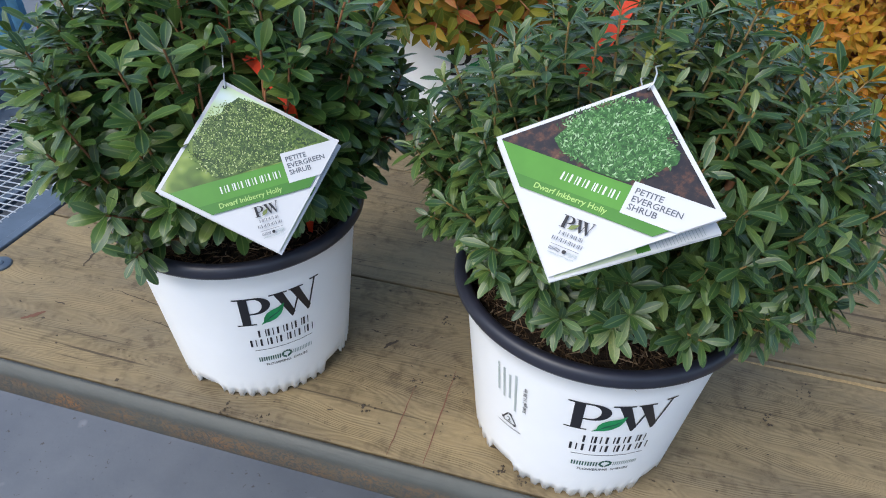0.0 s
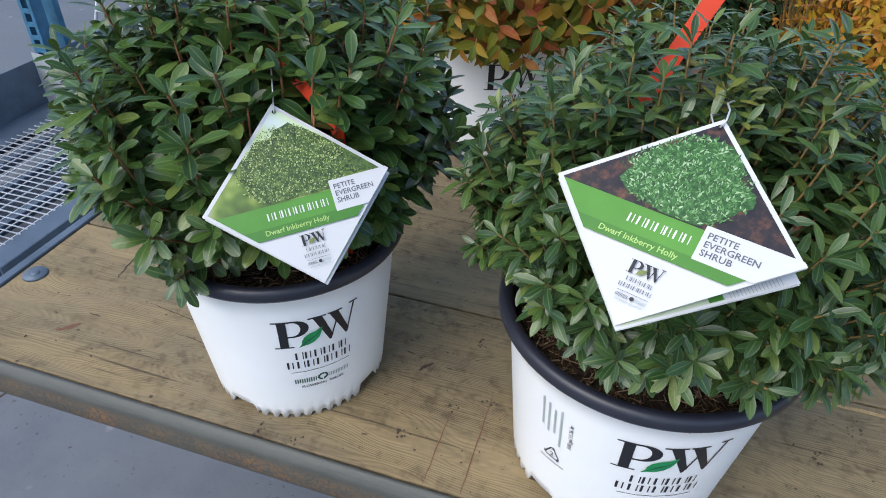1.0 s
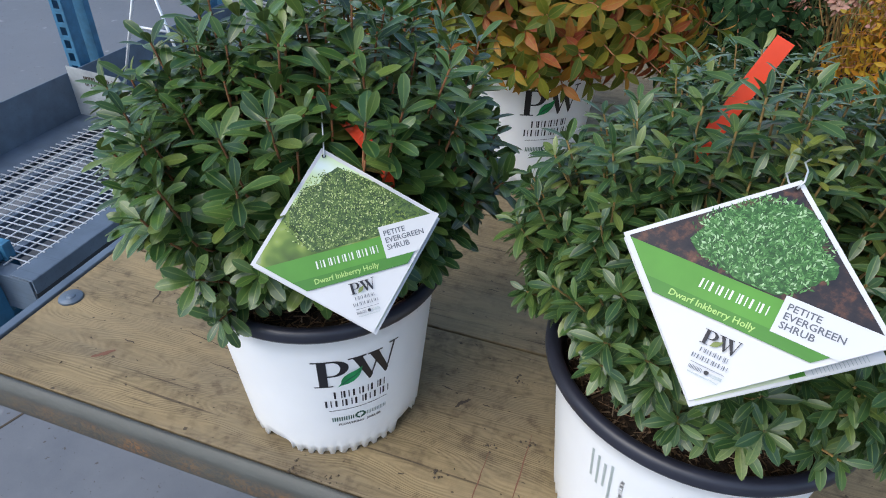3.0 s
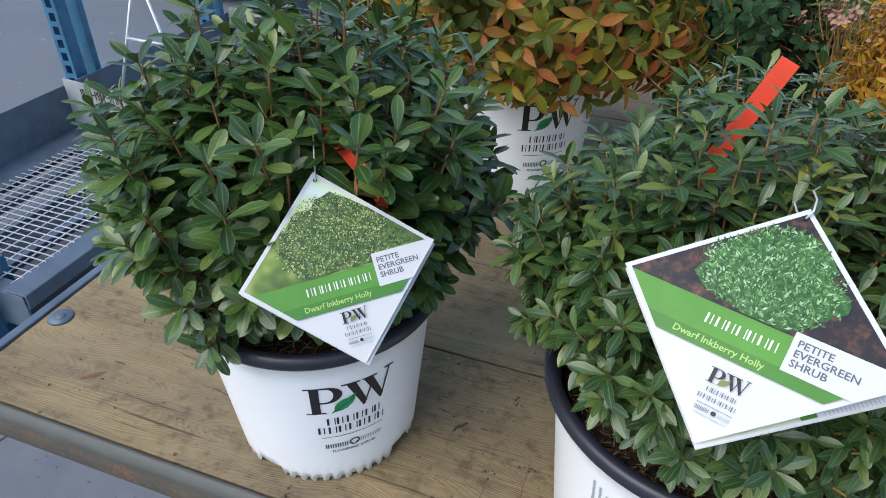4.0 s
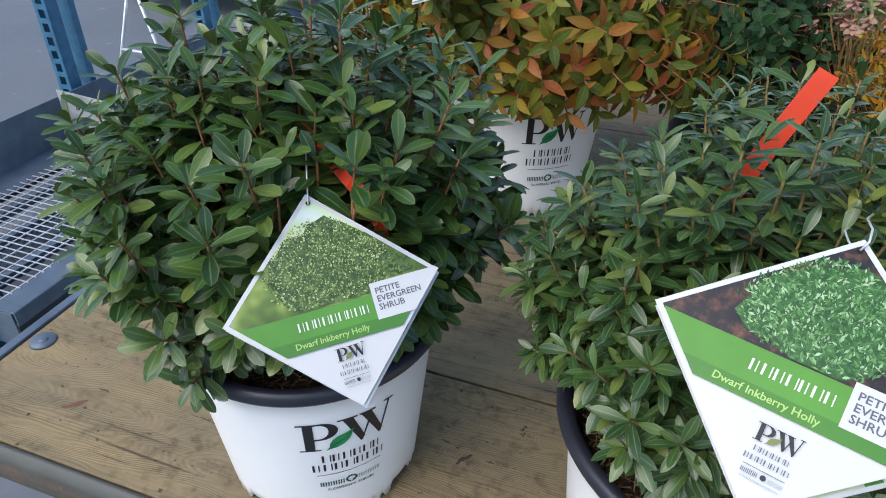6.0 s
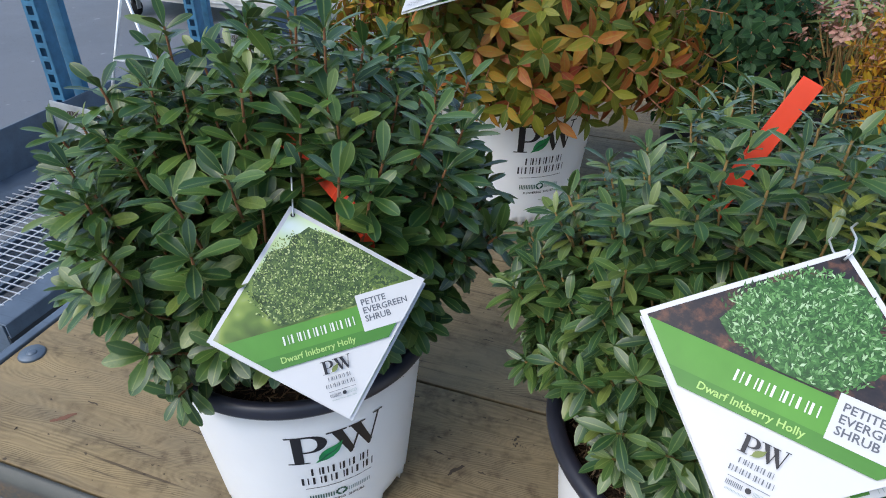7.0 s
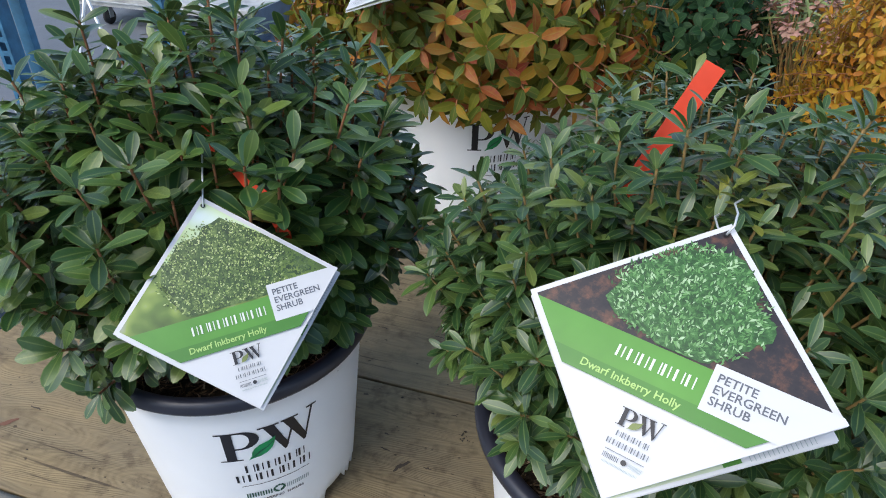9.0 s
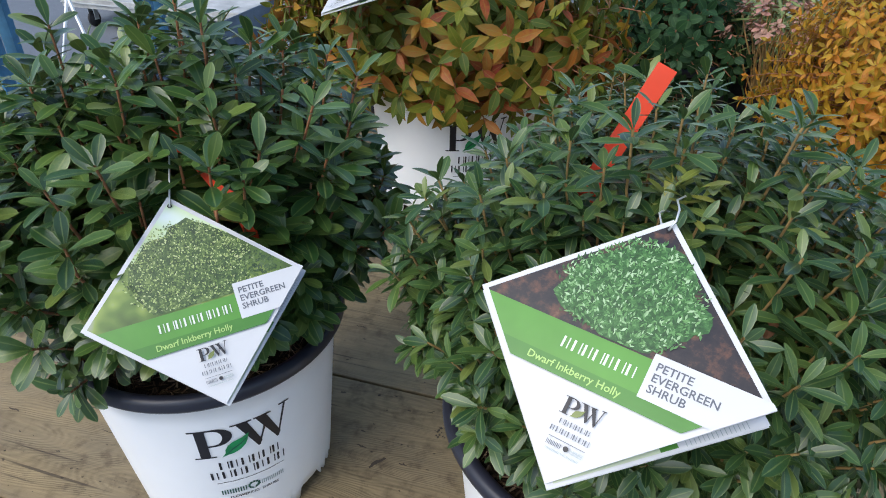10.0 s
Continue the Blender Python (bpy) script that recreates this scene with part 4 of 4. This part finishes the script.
    def bars(pname, u0, u1, v0, v1, count, material, lift=z * 7.4):
        count *= 2
        w = (u1 - u0) / count
        polys = []
        for k in range(count):
            a = u0 + k * w
            polys.append([(a + 0.14 * w, v0), (a + 0.58 * w, v0), (a + 0.58 * w, v1), (a + 0.14 * w, v1)])
        tagged(sheet(pname, polys, material, lift), kind="stuff")

    tagged(sheet("name_print", block_row(-0.045 - 0.037 * name_chars, -0.045 + 0.037 * name_chars, (top_v + mid_v) / 2 - 0.045, (top_v + mid_v) / 2 + 0.035, name_chars), M_PALE, z * 7.4), kind="stuff")
    # small emblem below
    for pname in ("emblem_stem", "emblem_foot", "emblem_bowl", "emblem_stroke", "leaf_mark"):
        shapes = [[(0.01 + u * 2.75, -0.575 + v * 2.75) for u, v in outline] for kind, outline, _ in emblem_shapes() if kind == pname]
        leafy = pname == "leaf_mark"
        piece = sheet(pname, shapes, M_LEAF_INK if leafy else M_INK, z * (8 if leafy else 7))
        if len(shapes) > 4:
            tagged(piece, kind="stuff")
    tagged(sheet("small_print", block_row(-0.09, 0.12, -0.64, -0.605, 6) + block_row(-0.125, 0.14, -0.70, -0.665, 7), M_TEXT, z * 7.4), kind="stuff")
    sheet("rule", [[(-0.11, -0.735), (0.13, -0.735), (0.13, -0.731), (-0.11, -0.731)]], M_TEXT, z * 7)
    bars("small_print", -0.11, -0.01, -0.785, -0.755, 5, M_TEXT)
    bars("pale_print", 0.05, 0.13, -0.785, -0.757, 6, M_GREY_INK)
    sheet("flower_mark", [[(0.02 + 0.018 * math.cos(t), -0.768 + 0.018 * math.sin(t)) for t in np.linspace(0, math.tau, 9)[:-1]]], M_INK, z * 7)
    bars("fine_print", -0.10, 0.12, -0.815, -0.803, 14, M_GREY_INK)
    # near-black disc laid on the card as the punched hole's shade, and wire loop
    bm = bmesh.new()
    bmesh.ops.create_circle(bm, cap_ends=True, segments=16, radius=0.0016)
    bmesh.ops.translate(bm, verts=bm.verts, vec=(0, 0.905 * half, z * 5))
    part("hole_shade_disc", bm, M_DARK, ob)
    bm = bmesh.new()
    pts = [(0, 0.90 * half, 0.001), (0.002, 0.96 * half, 0.004), (0.001, 1.06 * half, 0.004), (-0.003, 1.16 * half, 0.000), (-0.001, 1.26 * half, -0.006), (0.004, 1.36 * half, -0.014), (0.003, 1.44 * half, -0.026)]
    if straight:
        up = m.to_3x3().inverted() @ Vector((-0.40, 0.75, 0.60))
        pts = [Vector((0, 0.89 * half, 0.001)) + up * k * 0.013 + Vector((0, 0, 0.0015)) for k in range(5)]
    tube(bm, pts, 0.00065, sides=6)
    pts = [(0, 0.90 * half, -0.002), (-0.006, 0.97 * half, -0.004), (-0.010, 1.06 * half, -0.006), (-0.009, 1.14 * half, -0.012), (-0.005, 1.20 * half, -0.02)]
    if not straight:
        tube(bm, pts, 0.00065, sides=6)
    part("wire_loop", bm, M_WIRE, ob, "thin white wire loop", True)
    tagged(ob, label, "hang tag", group="diamond hang tags")
    return ob


P_MULCH = photo_material("photo_mulch", [(0.34, (0.010, 0.011, 0.016)), (0.50, (0.025, 0.020, 0.022)), (0.62, (0.11, 0.05, 0.032)), (0.74, (0.24, 0.13, 0.085)), (0.85, (0.06, 0.13, 0.02))], 70)
P_LAWN = photo_material("photo_lawn", [(0.3, (0.035, 0.06, 0.015)), (0.5, (0.10, 0.17, 0.03)), (0.62, (0.22, 0.30, 0.06)), (0.72, (0.30, 0.31, 0.26))], 34, 2.0)
P_SKY = photo_material("photo_sky", [(0.3, (0.34, 0.48, 0.14)), (0.45, (0.56, 0.68, 0.40)), (0.62, (0.72, 0.80, 0.80))], 30, 1.0)
P_BUSH_A = photo_material("photo_bush_olive", [(0.3, (0.012, 0.032, 0.010)), (0.5, (0.05, 0.10, 0.025)), (0.7, (0.20, 0.28, 0.08))], 160)
P_BUSH_B = photo_material("photo_bush_bright", [(0.3, (0.012, 0.04, 0.012)), (0.5, (0.03, 0.10, 0.025)), (0.7, (0.10, 0.24, 0.07))], 260)
P_SPRIG_A = sprig_material("photo_sprigs_olive", [(0.0, (0.012, 0.035, 0.010)), (0.3, (0.05, 0.10, 0.022)), (0.6, (0.17, 0.26, 0.06)), (0.85, (0.36, 0.45, 0.15)), (1.0, (0.55, 0.60, 0.30))])
P_SPRIG_B = sprig_material("photo_sprigs_bright", [(0.0, (0.02, 0.06, 0.02)), (0.4, (0.05, 0.15, 0.04)), (0.75, (0.13, 0.29, 0.09)), (1.0, (0.40, 0.55, 0.33))])
hang_tag(TAG_L, HALF_L, 1, P_BUSH_A, P_LAWN, P_SPRIG_A, P_SKY, "white diamond plant tag with a round olive shrub photo, green band", (0.02, 0.29, 0.55, 0.42), 9, 0.335, 3.2, (-0.068, -0.295, -0.415), (0.012, 0.028))
hang_tag(TAG_R, HALF_R, 2, P_BUSH_B, P_MULCH, P_SPRIG_B, None, "white diamond plant tag with a bright green shrub photo, green band", (-0.04, 0.36, 0.47, 0.40), 7, 0.262, 7.5, (-0.016, -0.262, -0.371), (0.022, 0.055), False)
hang_tag(TAG_B, HALF_B, 3, P_BUSH_A, P_LAWN, P_SPRIG_A, P_SKY, "white diamond plant tag hanging in orange foliage", (0.0, 0.35, 0.45, 0.38), 8, 0.3, 3.0, (-0.03, -0.27, -0.39))


# ---- shrubs ----
def leaf_shape(kind):
    """A folded, drooping blade with its base at 0, 1 long along +y: vertices, faces, uvs."""
    if kind == "holly":
        ys = (0.0, 0.10, 0.35, 0.60, 0.82, 0.95, 1.0)
        ws = (0.028, 0.050, 0.135, 0.185, 0.160, 0.082, 0.012)
        fold, droop = 0.22, 0.15
    elif kind == "narrow":
        ys = (0.0, 0.10, 0.35, 0.60, 0.82, 0.95, 1.0)
        ws = (0.022, 0.045, 0.122, 0.158, 0.122, 0.052, 0.005)
        fold, droop = 0.24, 0.17
    elif kind == "lance":
        ys = (0.0, 0.08, 0.28, 0.50, 0.75, 0.92, 1.0)
        ws = (0.02, 0.09, 0.19, 0.21, 0.14, 0.055, 0.008)
        fold, droop = 0.25, 0.25
    elif kind == "blade":
        ys = (0.0, 0.15, 0.35, 0.55, 0.75, 0.9, 1.0)
        ws = (0.018, 0.02, 0.021, 0.02, 0.016, 0.009, 0.002)
        fold, droop = 0.3, 0.6
    else:
        ys = (0.0, 0.08, 0.28, 0.50, 0.75, 0.92, 1.0)
        ws = (0.03, 0.16, 0.32, 0.36, 0.28, 0.15, 0.03)
        fold, droop = 0.18, 0.2
    verts, uvs, faces = [], [], []
    for y, w in zip(ys, ws):
        d = -droop * y * y
        verts += [(-w, y, d + fold * w), (0, y, d), (w, y, d + fold * w)]
        uvs += [(0.5 - 0.5, y), (0.5, y), (1.0, y)]
    for i in range(len(ys) - 1):
        a = 3 * i
        faces += [(a, a + 1, a + 4, a + 3), (a + 1, a + 2, a + 5, a + 4)]
    return np.array(verts), faces, np.array(uvs)


def leaf_matrix(base, along, up, length):
    y = along.normalized()
    x = y.cross(up)
    x = x.normalized() if x.length > 1e-4 else y.orthogonal().normalized()
    z = x.cross(y)
    m = Matrix((x * length, y * length, z * length)).transposed().to_4x4()
    m.translation = base
    return m


def blocked(p):
    """True where a leaf would stick through a card or the pots."""
    for m, half in ((TAG_L, HALF_L), (TAG_R, HALF_R), (TAG_B, HALF_B)):
        q = m.inverted() @ p
        if m is TAG_L and q.x < -0.80 * half and q.z > 0.004:
            continue
        if abs(q.x) + abs(q.y) < half * 1.03 and -0.012 < q.z < 0.16:
            return True
    for a, c, gap in (((0.138, 0.156, 0.404), (0.182, 0.184, 0.500), 0.0140), ((-0.118, 0.064, 0.402), (-0.130, 0.069, 0.414), 0.0095)):
        for s in (0.0, 0.02, 0.04, 0.06):
            a2, c2 = Vector(a) + Vector((0, -0.8, 0.5)) * s, Vector(c) + Vector((0, -0.8, 0.5)) * s
            f = max(0.0, min(1.0, (p - a2).dot(c2 - a2) / (c2 - a2).length_squared))
            if (p - a2.lerp(c2, f)).length < gap:
                return True
    for x, y in (POT_L, POT_R, POT_B):
        d = math.hypot(p.x - x, p.y - y)
        if p.z < 0.195 and d < 0.147:
            return True
        if p.z < 0.231 and 0.120 < d < 0.147:
            return True
    return p.z < 0.012


def foliage(name, leaves, kind, material, parent, singles, near, part_name="leaf"):
    """The leaves nearest to `near` become parts of their own; the rest one mesh."""
    verts, faces, uvs = leaf_shape(kind)
    leaves = sorted(leaves, key=lambda m: (m.translation - near).length)
    single, rest = leaves[:singles], leaves[singles:]
    if single:
        me = bpy.data.meshes.new(part_name)
        me.from_pydata([tuple(v) for v in verts], [], faces)
        layer = me.uv_layers.new(name="UVMap")
        for lp in me.loops:
            layer.data[lp.index].uv = uvs[lp.vertex_index]
        me.materials.append(material)
        for p in me.polygons:
            p.use_smooth = True
        for m in single:
            ob = new(part_name, me)
            ob.parent = parent
            ob.matrix_local = m
    n = len(verts)
    allv = np.empty((len(rest) * n, 3))
    h = np.c_[verts, np.ones(n)]
    for i, m in enumerate(rest):
        allv[i * n:(i + 1) * n] = (h @ np.array(m).T)[:, :3]
    base = np.array(faces)
    allf = (base[None] + (np.arange(len(rest)) * n)[:, None, None]).reshape(-1, 4)
    ob = grid_mesh(name, allv.tolist(), allf.tolist(), material, parent, np.tile(uvs, (len(rest), 1)))
    return tagged(ob, kind="stuff")


def shrub(name, base, zc, radii, shoots, leaf_len, kind, material, stem_mat, label, seed, singles=0, near=(0, 0, 0.5), low=-0.45, per=13, spread=58, run=0.105,
          extra=(), sag=0.0, inner=0.5, stem_r=0.0016, root_z=0.195, lump=0.10, upright=0.0, reach=(0.86, 1.05), pack=1.5):
    """A mound of leafy shoots. radii: left, right, front, back, up, down, round (base, zc)."""
    r = random.Random(seed)
    ob = empty(name, pose(base[0], base[1], root_z))
    c = Vector((base[0], base[1], zc))
    tips = []
    for k in range(shoots):
        f = (k + 0.5) / shoots
        el = math.asin(low + (1 - low) * f)
        az = k * 2.39996 + r.uniform(-0.25, 0.25)
        d = Vector((math.cos(az) * math.cos(el), math.sin(az) * math.cos(el), math.sin(el)))
        ell = Vector((d.x * (radii[1] if d.x > 0 else radii[0]), d.y * (radii[3] if d.y > 0 else radii[2]), d.z * (radii[4] if d.z > 0 else radii[5])))
        q = 1 + lump * noise.noise(d * 2.3 + Vector((seed, 0, 0))) * 2
        depth = r.uniform(*reach) if k % 3 else r.uniform(inner, 0.9)
        tips.append(c + ell * q * depth)
    tips += [Vector(p) for p in extra]
    leaves = []
    bm = bmesh.new()
    root = Vector((base[0], base[1], root_z - 0.012))
    for tip in tips:
        flat = Vector((tip.x - root.x, tip.y - root.y, 0))
        start = root + flat * 0.10 + Vector((r.uniform(-0.012, 0.012), r.uniform(-0.012, 0.012), 0))
        rise = max(0.0, min(1.0, (tip.z - root_z) / 0.2))
        mid = start.lerp(tip, 0.55) * (1 - upright * rise) + (start + flat * 0.72 + Vector((0, 0, (tip.z - start.z) * 0.38))) * upright * rise + Vector((0, 0, 0.22 * flat.length)) * (1 - upright * rise)
        pts = []
        for i in range(9):
            t = i / 8
            p = start * (1 - t) ** 2 + mid * 2 * t * (1 - t) + tip * t * t
            pts.append(p + Vector((r.gauss(0, 0.0015), r.gauss(0, 0.0015), -sag * t * t * flat.length)))
        if not any(blocked(p) for p in pts[5:]):
            tube(bm, pts, stem_r * 1.5, stem_r * 0.7, 5, False)
        total = sum((b - a).length for a, b in zip(pts, pts[1:]))
        span = min(run, total * 0.6)
        phase = r.uniform(0, math.tau)
        count = per + r.randint(-2, 2)
        for j in range(count):
            f = 1 - (j / max(1, count - 1)) ** pack * span / total
            i = min(7, int(f * 8))
            t = f * 8 - i
            p = pts[i].lerp(pts[i + 1], t)
            axis = (pts[i + 1] - pts[i]).normalized()
            a = axis.orthogonal().normalized()
            b = axis.cross(a)
            th = phase + j * 2.39996
            out = a * math.cos(th) + b * math.sin(th)
            open_ = radians(min(spread + 14, 24 + spread * (j + 0.6) / 6.0) + r.uniform(-11, 11))
            along = axis * math.cos(open_) + out * math.sin(open_) + Vector((0, 0, -0.10 - sag * 0.5)) * r.uniform(0.2, 1.2)
            ln = leaf_len * r.uniform(0.72, 1.12) * (0.74 + 0.26 * min(1, (j + 1) / 4))
            tipp = p + along.normalized() * ln
            if blocked(p) or blocked(tipp) or blocked((p + tipp) / 2):
                continue
            up = axis + Vector((r.gauss(0, 0.25), r.gauss(0, 0.25), 0.35))
            leaves.append(leaf_matrix(p + out * stem_r * 0.5, along, up, ln))
    back = ob.matrix_world.inverted()
    stems = tagged(part("branchwork", bm, stem_mat, ob, "", True), kind="stuff")
    stems.matrix_local = back
    local = [back @ m for m in leaves]
    foliage("foliage", local, kind, material, ob, singles, back @ Vector(near))
    tagged(ob, label, "shrub")
    return ob


side = random.Random(6)
low_left = tuple((-0.305 - 0.105 * side.random(), 0.03 + 0.16 * side.random(), 0.272 + 0.075 * side.random()) for _ in range(20))
shrub("evergreen_shrub", POT_L, 0.338, (0.185, 0.186, 0.150, 0.19, 0.158, 0.118), 325, 0.0328, "holly", M_LEAF_A, M_STEM,
      "dense dark green holly shrub with glossy oval leaves, reddish stems", 11, 280, (-0.2, -0.2, 0.45), -0.42, 24, 54, 0.100,
      extra=low_left + ((-0.238, -0.020, 0.246), (-0.250, -0.012, 0.262), (-0.275, -0.04, 0.36), (-0.245, -0.03, 0.30),
                        (-0.07, 0.12, 0.46), (-0.075, 0.10, 0.36), (-0.045, 0.13, 0.34), (-0.12, 0.085, 0.40), (-0.135, 0.085, 0.43), (-0.10, 0.095, 0.41)),
      lump=0.11, upright=0.75, reach=(0.82, 1.09), pack=1.6, stem_r=0.0015)
holly = shrub("evergreen_shrub", POT_R, 0.325, (0.188, 0.222, 0.160, 0.20, 0.166, 0.105), 670, 0.0246, "narrow", M_LEAF_B, M_STEM_PALE,
      "rounded grey-green holly shrub with narrow leaves, pale stems", 23, 300, (0.18, -0.25, 0.45), -0.55, 24, 56, 0.085, lump=0.09, upright=0.55, stem_r=0.0012, reach=(0.84, 1.06), pack=1.6)
young = random.Random(15)
fresh = []
for k in range(30):
    a, lift = young.uniform(0, math.tau), young.uniform(0.15, 1.1)
    d = Vector((math.cos(a), math.sin(a), lift))
    fresh.append(holly.matrix_world.inverted() @ leaf_matrix(Vector((0.198 + young.gauss(0, 0.007), 0.058 + young.gauss(0, 0.007), 0.462 + young.gauss(0, 0.007))), d, Vector((0, 0, 1)), 0.018 * young.uniform(0.7, 1.1)))
foliage("young_foliage", fresh, "narrow", M_LEAF_Y, holly, 20, Vector((0, -0.2, 0.4)), "young_leaf")
shrub("spirea_shrub", (-0.165, 0.86), 0.385, (0.36, 0.33, 0.265, 0.26, 0.19, 0.135), 440, 0.040, "lance", M_LEAF_C, M_STEM,
      "bushy spirea with orange, red and olive pointed leaves", 31, 200, (-0.1, 0.5, 0.45), -0.72, 14, 70, 0.11, sag=0.28)
shrub("spirea_shrub", (0.67, 0.90), 0.30, (0.30, 0.36, 0.30, 0.30, 0.26, 0.24), 880, 0.0195, "lance", M_LEAF_D, M_STEM,
      "dense golden spirea with small yellow and orange leaves", 37, 60, (0.5, 0.5, 0.45), -0.6, 18, 65, 0.085, sag=0.1, stem_r=0.0009)
shrub("leafy_plant", (0.22, 1.22), 0.27, (0.20, 0.17, 0.22, 0.20, 0.19, 0.20), 240, 0.027, "broad", M_LEAF_E, M_STEM,
      "dark green plant with broad rounded leaves", 41, 0, (0, 0, 0), -0.7, 10, 70, 0.10, sag=0.25)
shrub("fine_shrub", (-0.50, 1.30), 0.34, (0.20, 0.20, 0.20, 0.20, 0.18, 0.18), 220, 0.022, "narrow", M_LEAF_E, M_STEM,
      "fine-leaved deep green shrub behind the holly", 43, 0, (0, 0, 0), -0.7, 16, 60, 0.09)
shrub("striped_grass", (0.47, 1.36), 0.30, (0.22, 0.20, 0.20, 0.18, 0.15, 0.10), 55, 0.14, "blade", M_LEAF_F, M_STEM_PALE,
      "clump of pale striped grass blades", 47, 0, (0, 0, 0), -0.1, 9, 45, 0.14, sag=0.35)
shrub("faded_flowers", (0.42, 1.15), 0.30, (0.12, 0.12, 0.10, 0.12, 0.08, 0.06), 24, 0.015, "broad", M_PETAL, M_STEM_PALE,
      "faded pink and tan flower heads on thin stems", 53, 0, (0, 0, 0), 0.0, 16, 70, 0.028, sag=0.1)


# ---- plastic stakes and a broken cane ----
def stake(name, pts, width, label):
    """A bent plastic strip through a few points."""
    pts = [Vector(p) for p in pts]
    ob = empty(name, Matrix.Translation(pts[0]))
    bm = bmesh.new()
    rows = []
    steps = 6
    for i in range((len(pts) - 1) * steps + 1):
        k = min(i // steps, len(pts) - 2)
        t = i / steps - k
        d = (pts[k + 1] - pts[k])
        side = d.cross(Vector((0, -1, 0.25))).normalized() * width / 2
        nrm = d.cross(side).normalized() * 0.0007
        p = pts[k] + d * t - pts[0] + nrm * 4 * math.sin(math.pi * t)
        w = side * (0.4 if i == 0 else 1.0)
        rows.append([bm.verts.new(p + w + nrm), bm.verts.new(p - w + nrm), bm.verts.new(p - w - nrm), bm.verts.new(p + w - nrm)])
    for u, v in zip(rows, rows[1:]):
        for k in range(4):
            bm.faces.new((u[k], u[(k + 1) % 4], v[(k + 1) % 4], v[k]))
    bm.faces.new(rows[0][::-1]), bm.faces.new(rows[-1])
    bmesh.ops.recalc_face_normals(bm, faces=bm.faces)
    part("strip", bm, M_RED, ob)
    tagged(ob, label, "plant stake", group="red plant stakes")


stake("plant_stake", ((0.095, 0.13, 0.19), (0.140, 0.160, 0.405), (0.181, 0.184, 0.497)), 0.0150, "bright orange-red plastic strip stuck in a shrub")
stake("plant_stake", ((-0.130, 0.125, 0.20), (-0.100, 0.060, 0.386), (-0.126, 0.067, 0.412), (-0.180, 0.091, 0.434)), 0.0125, "bright orange-red plastic strip half hidden in leaves")
bm = bmesh.new()
tube(bm, [(0.262, 0.08, 0.20), (0.268, 0.06, 0.382)], 0.0035, 0.0035, 8)
cane = mesh_object("cane", bm, M_STEM, None, "", True)
tagged(cane, "cut reddish brown stem among the leaves", "cane")
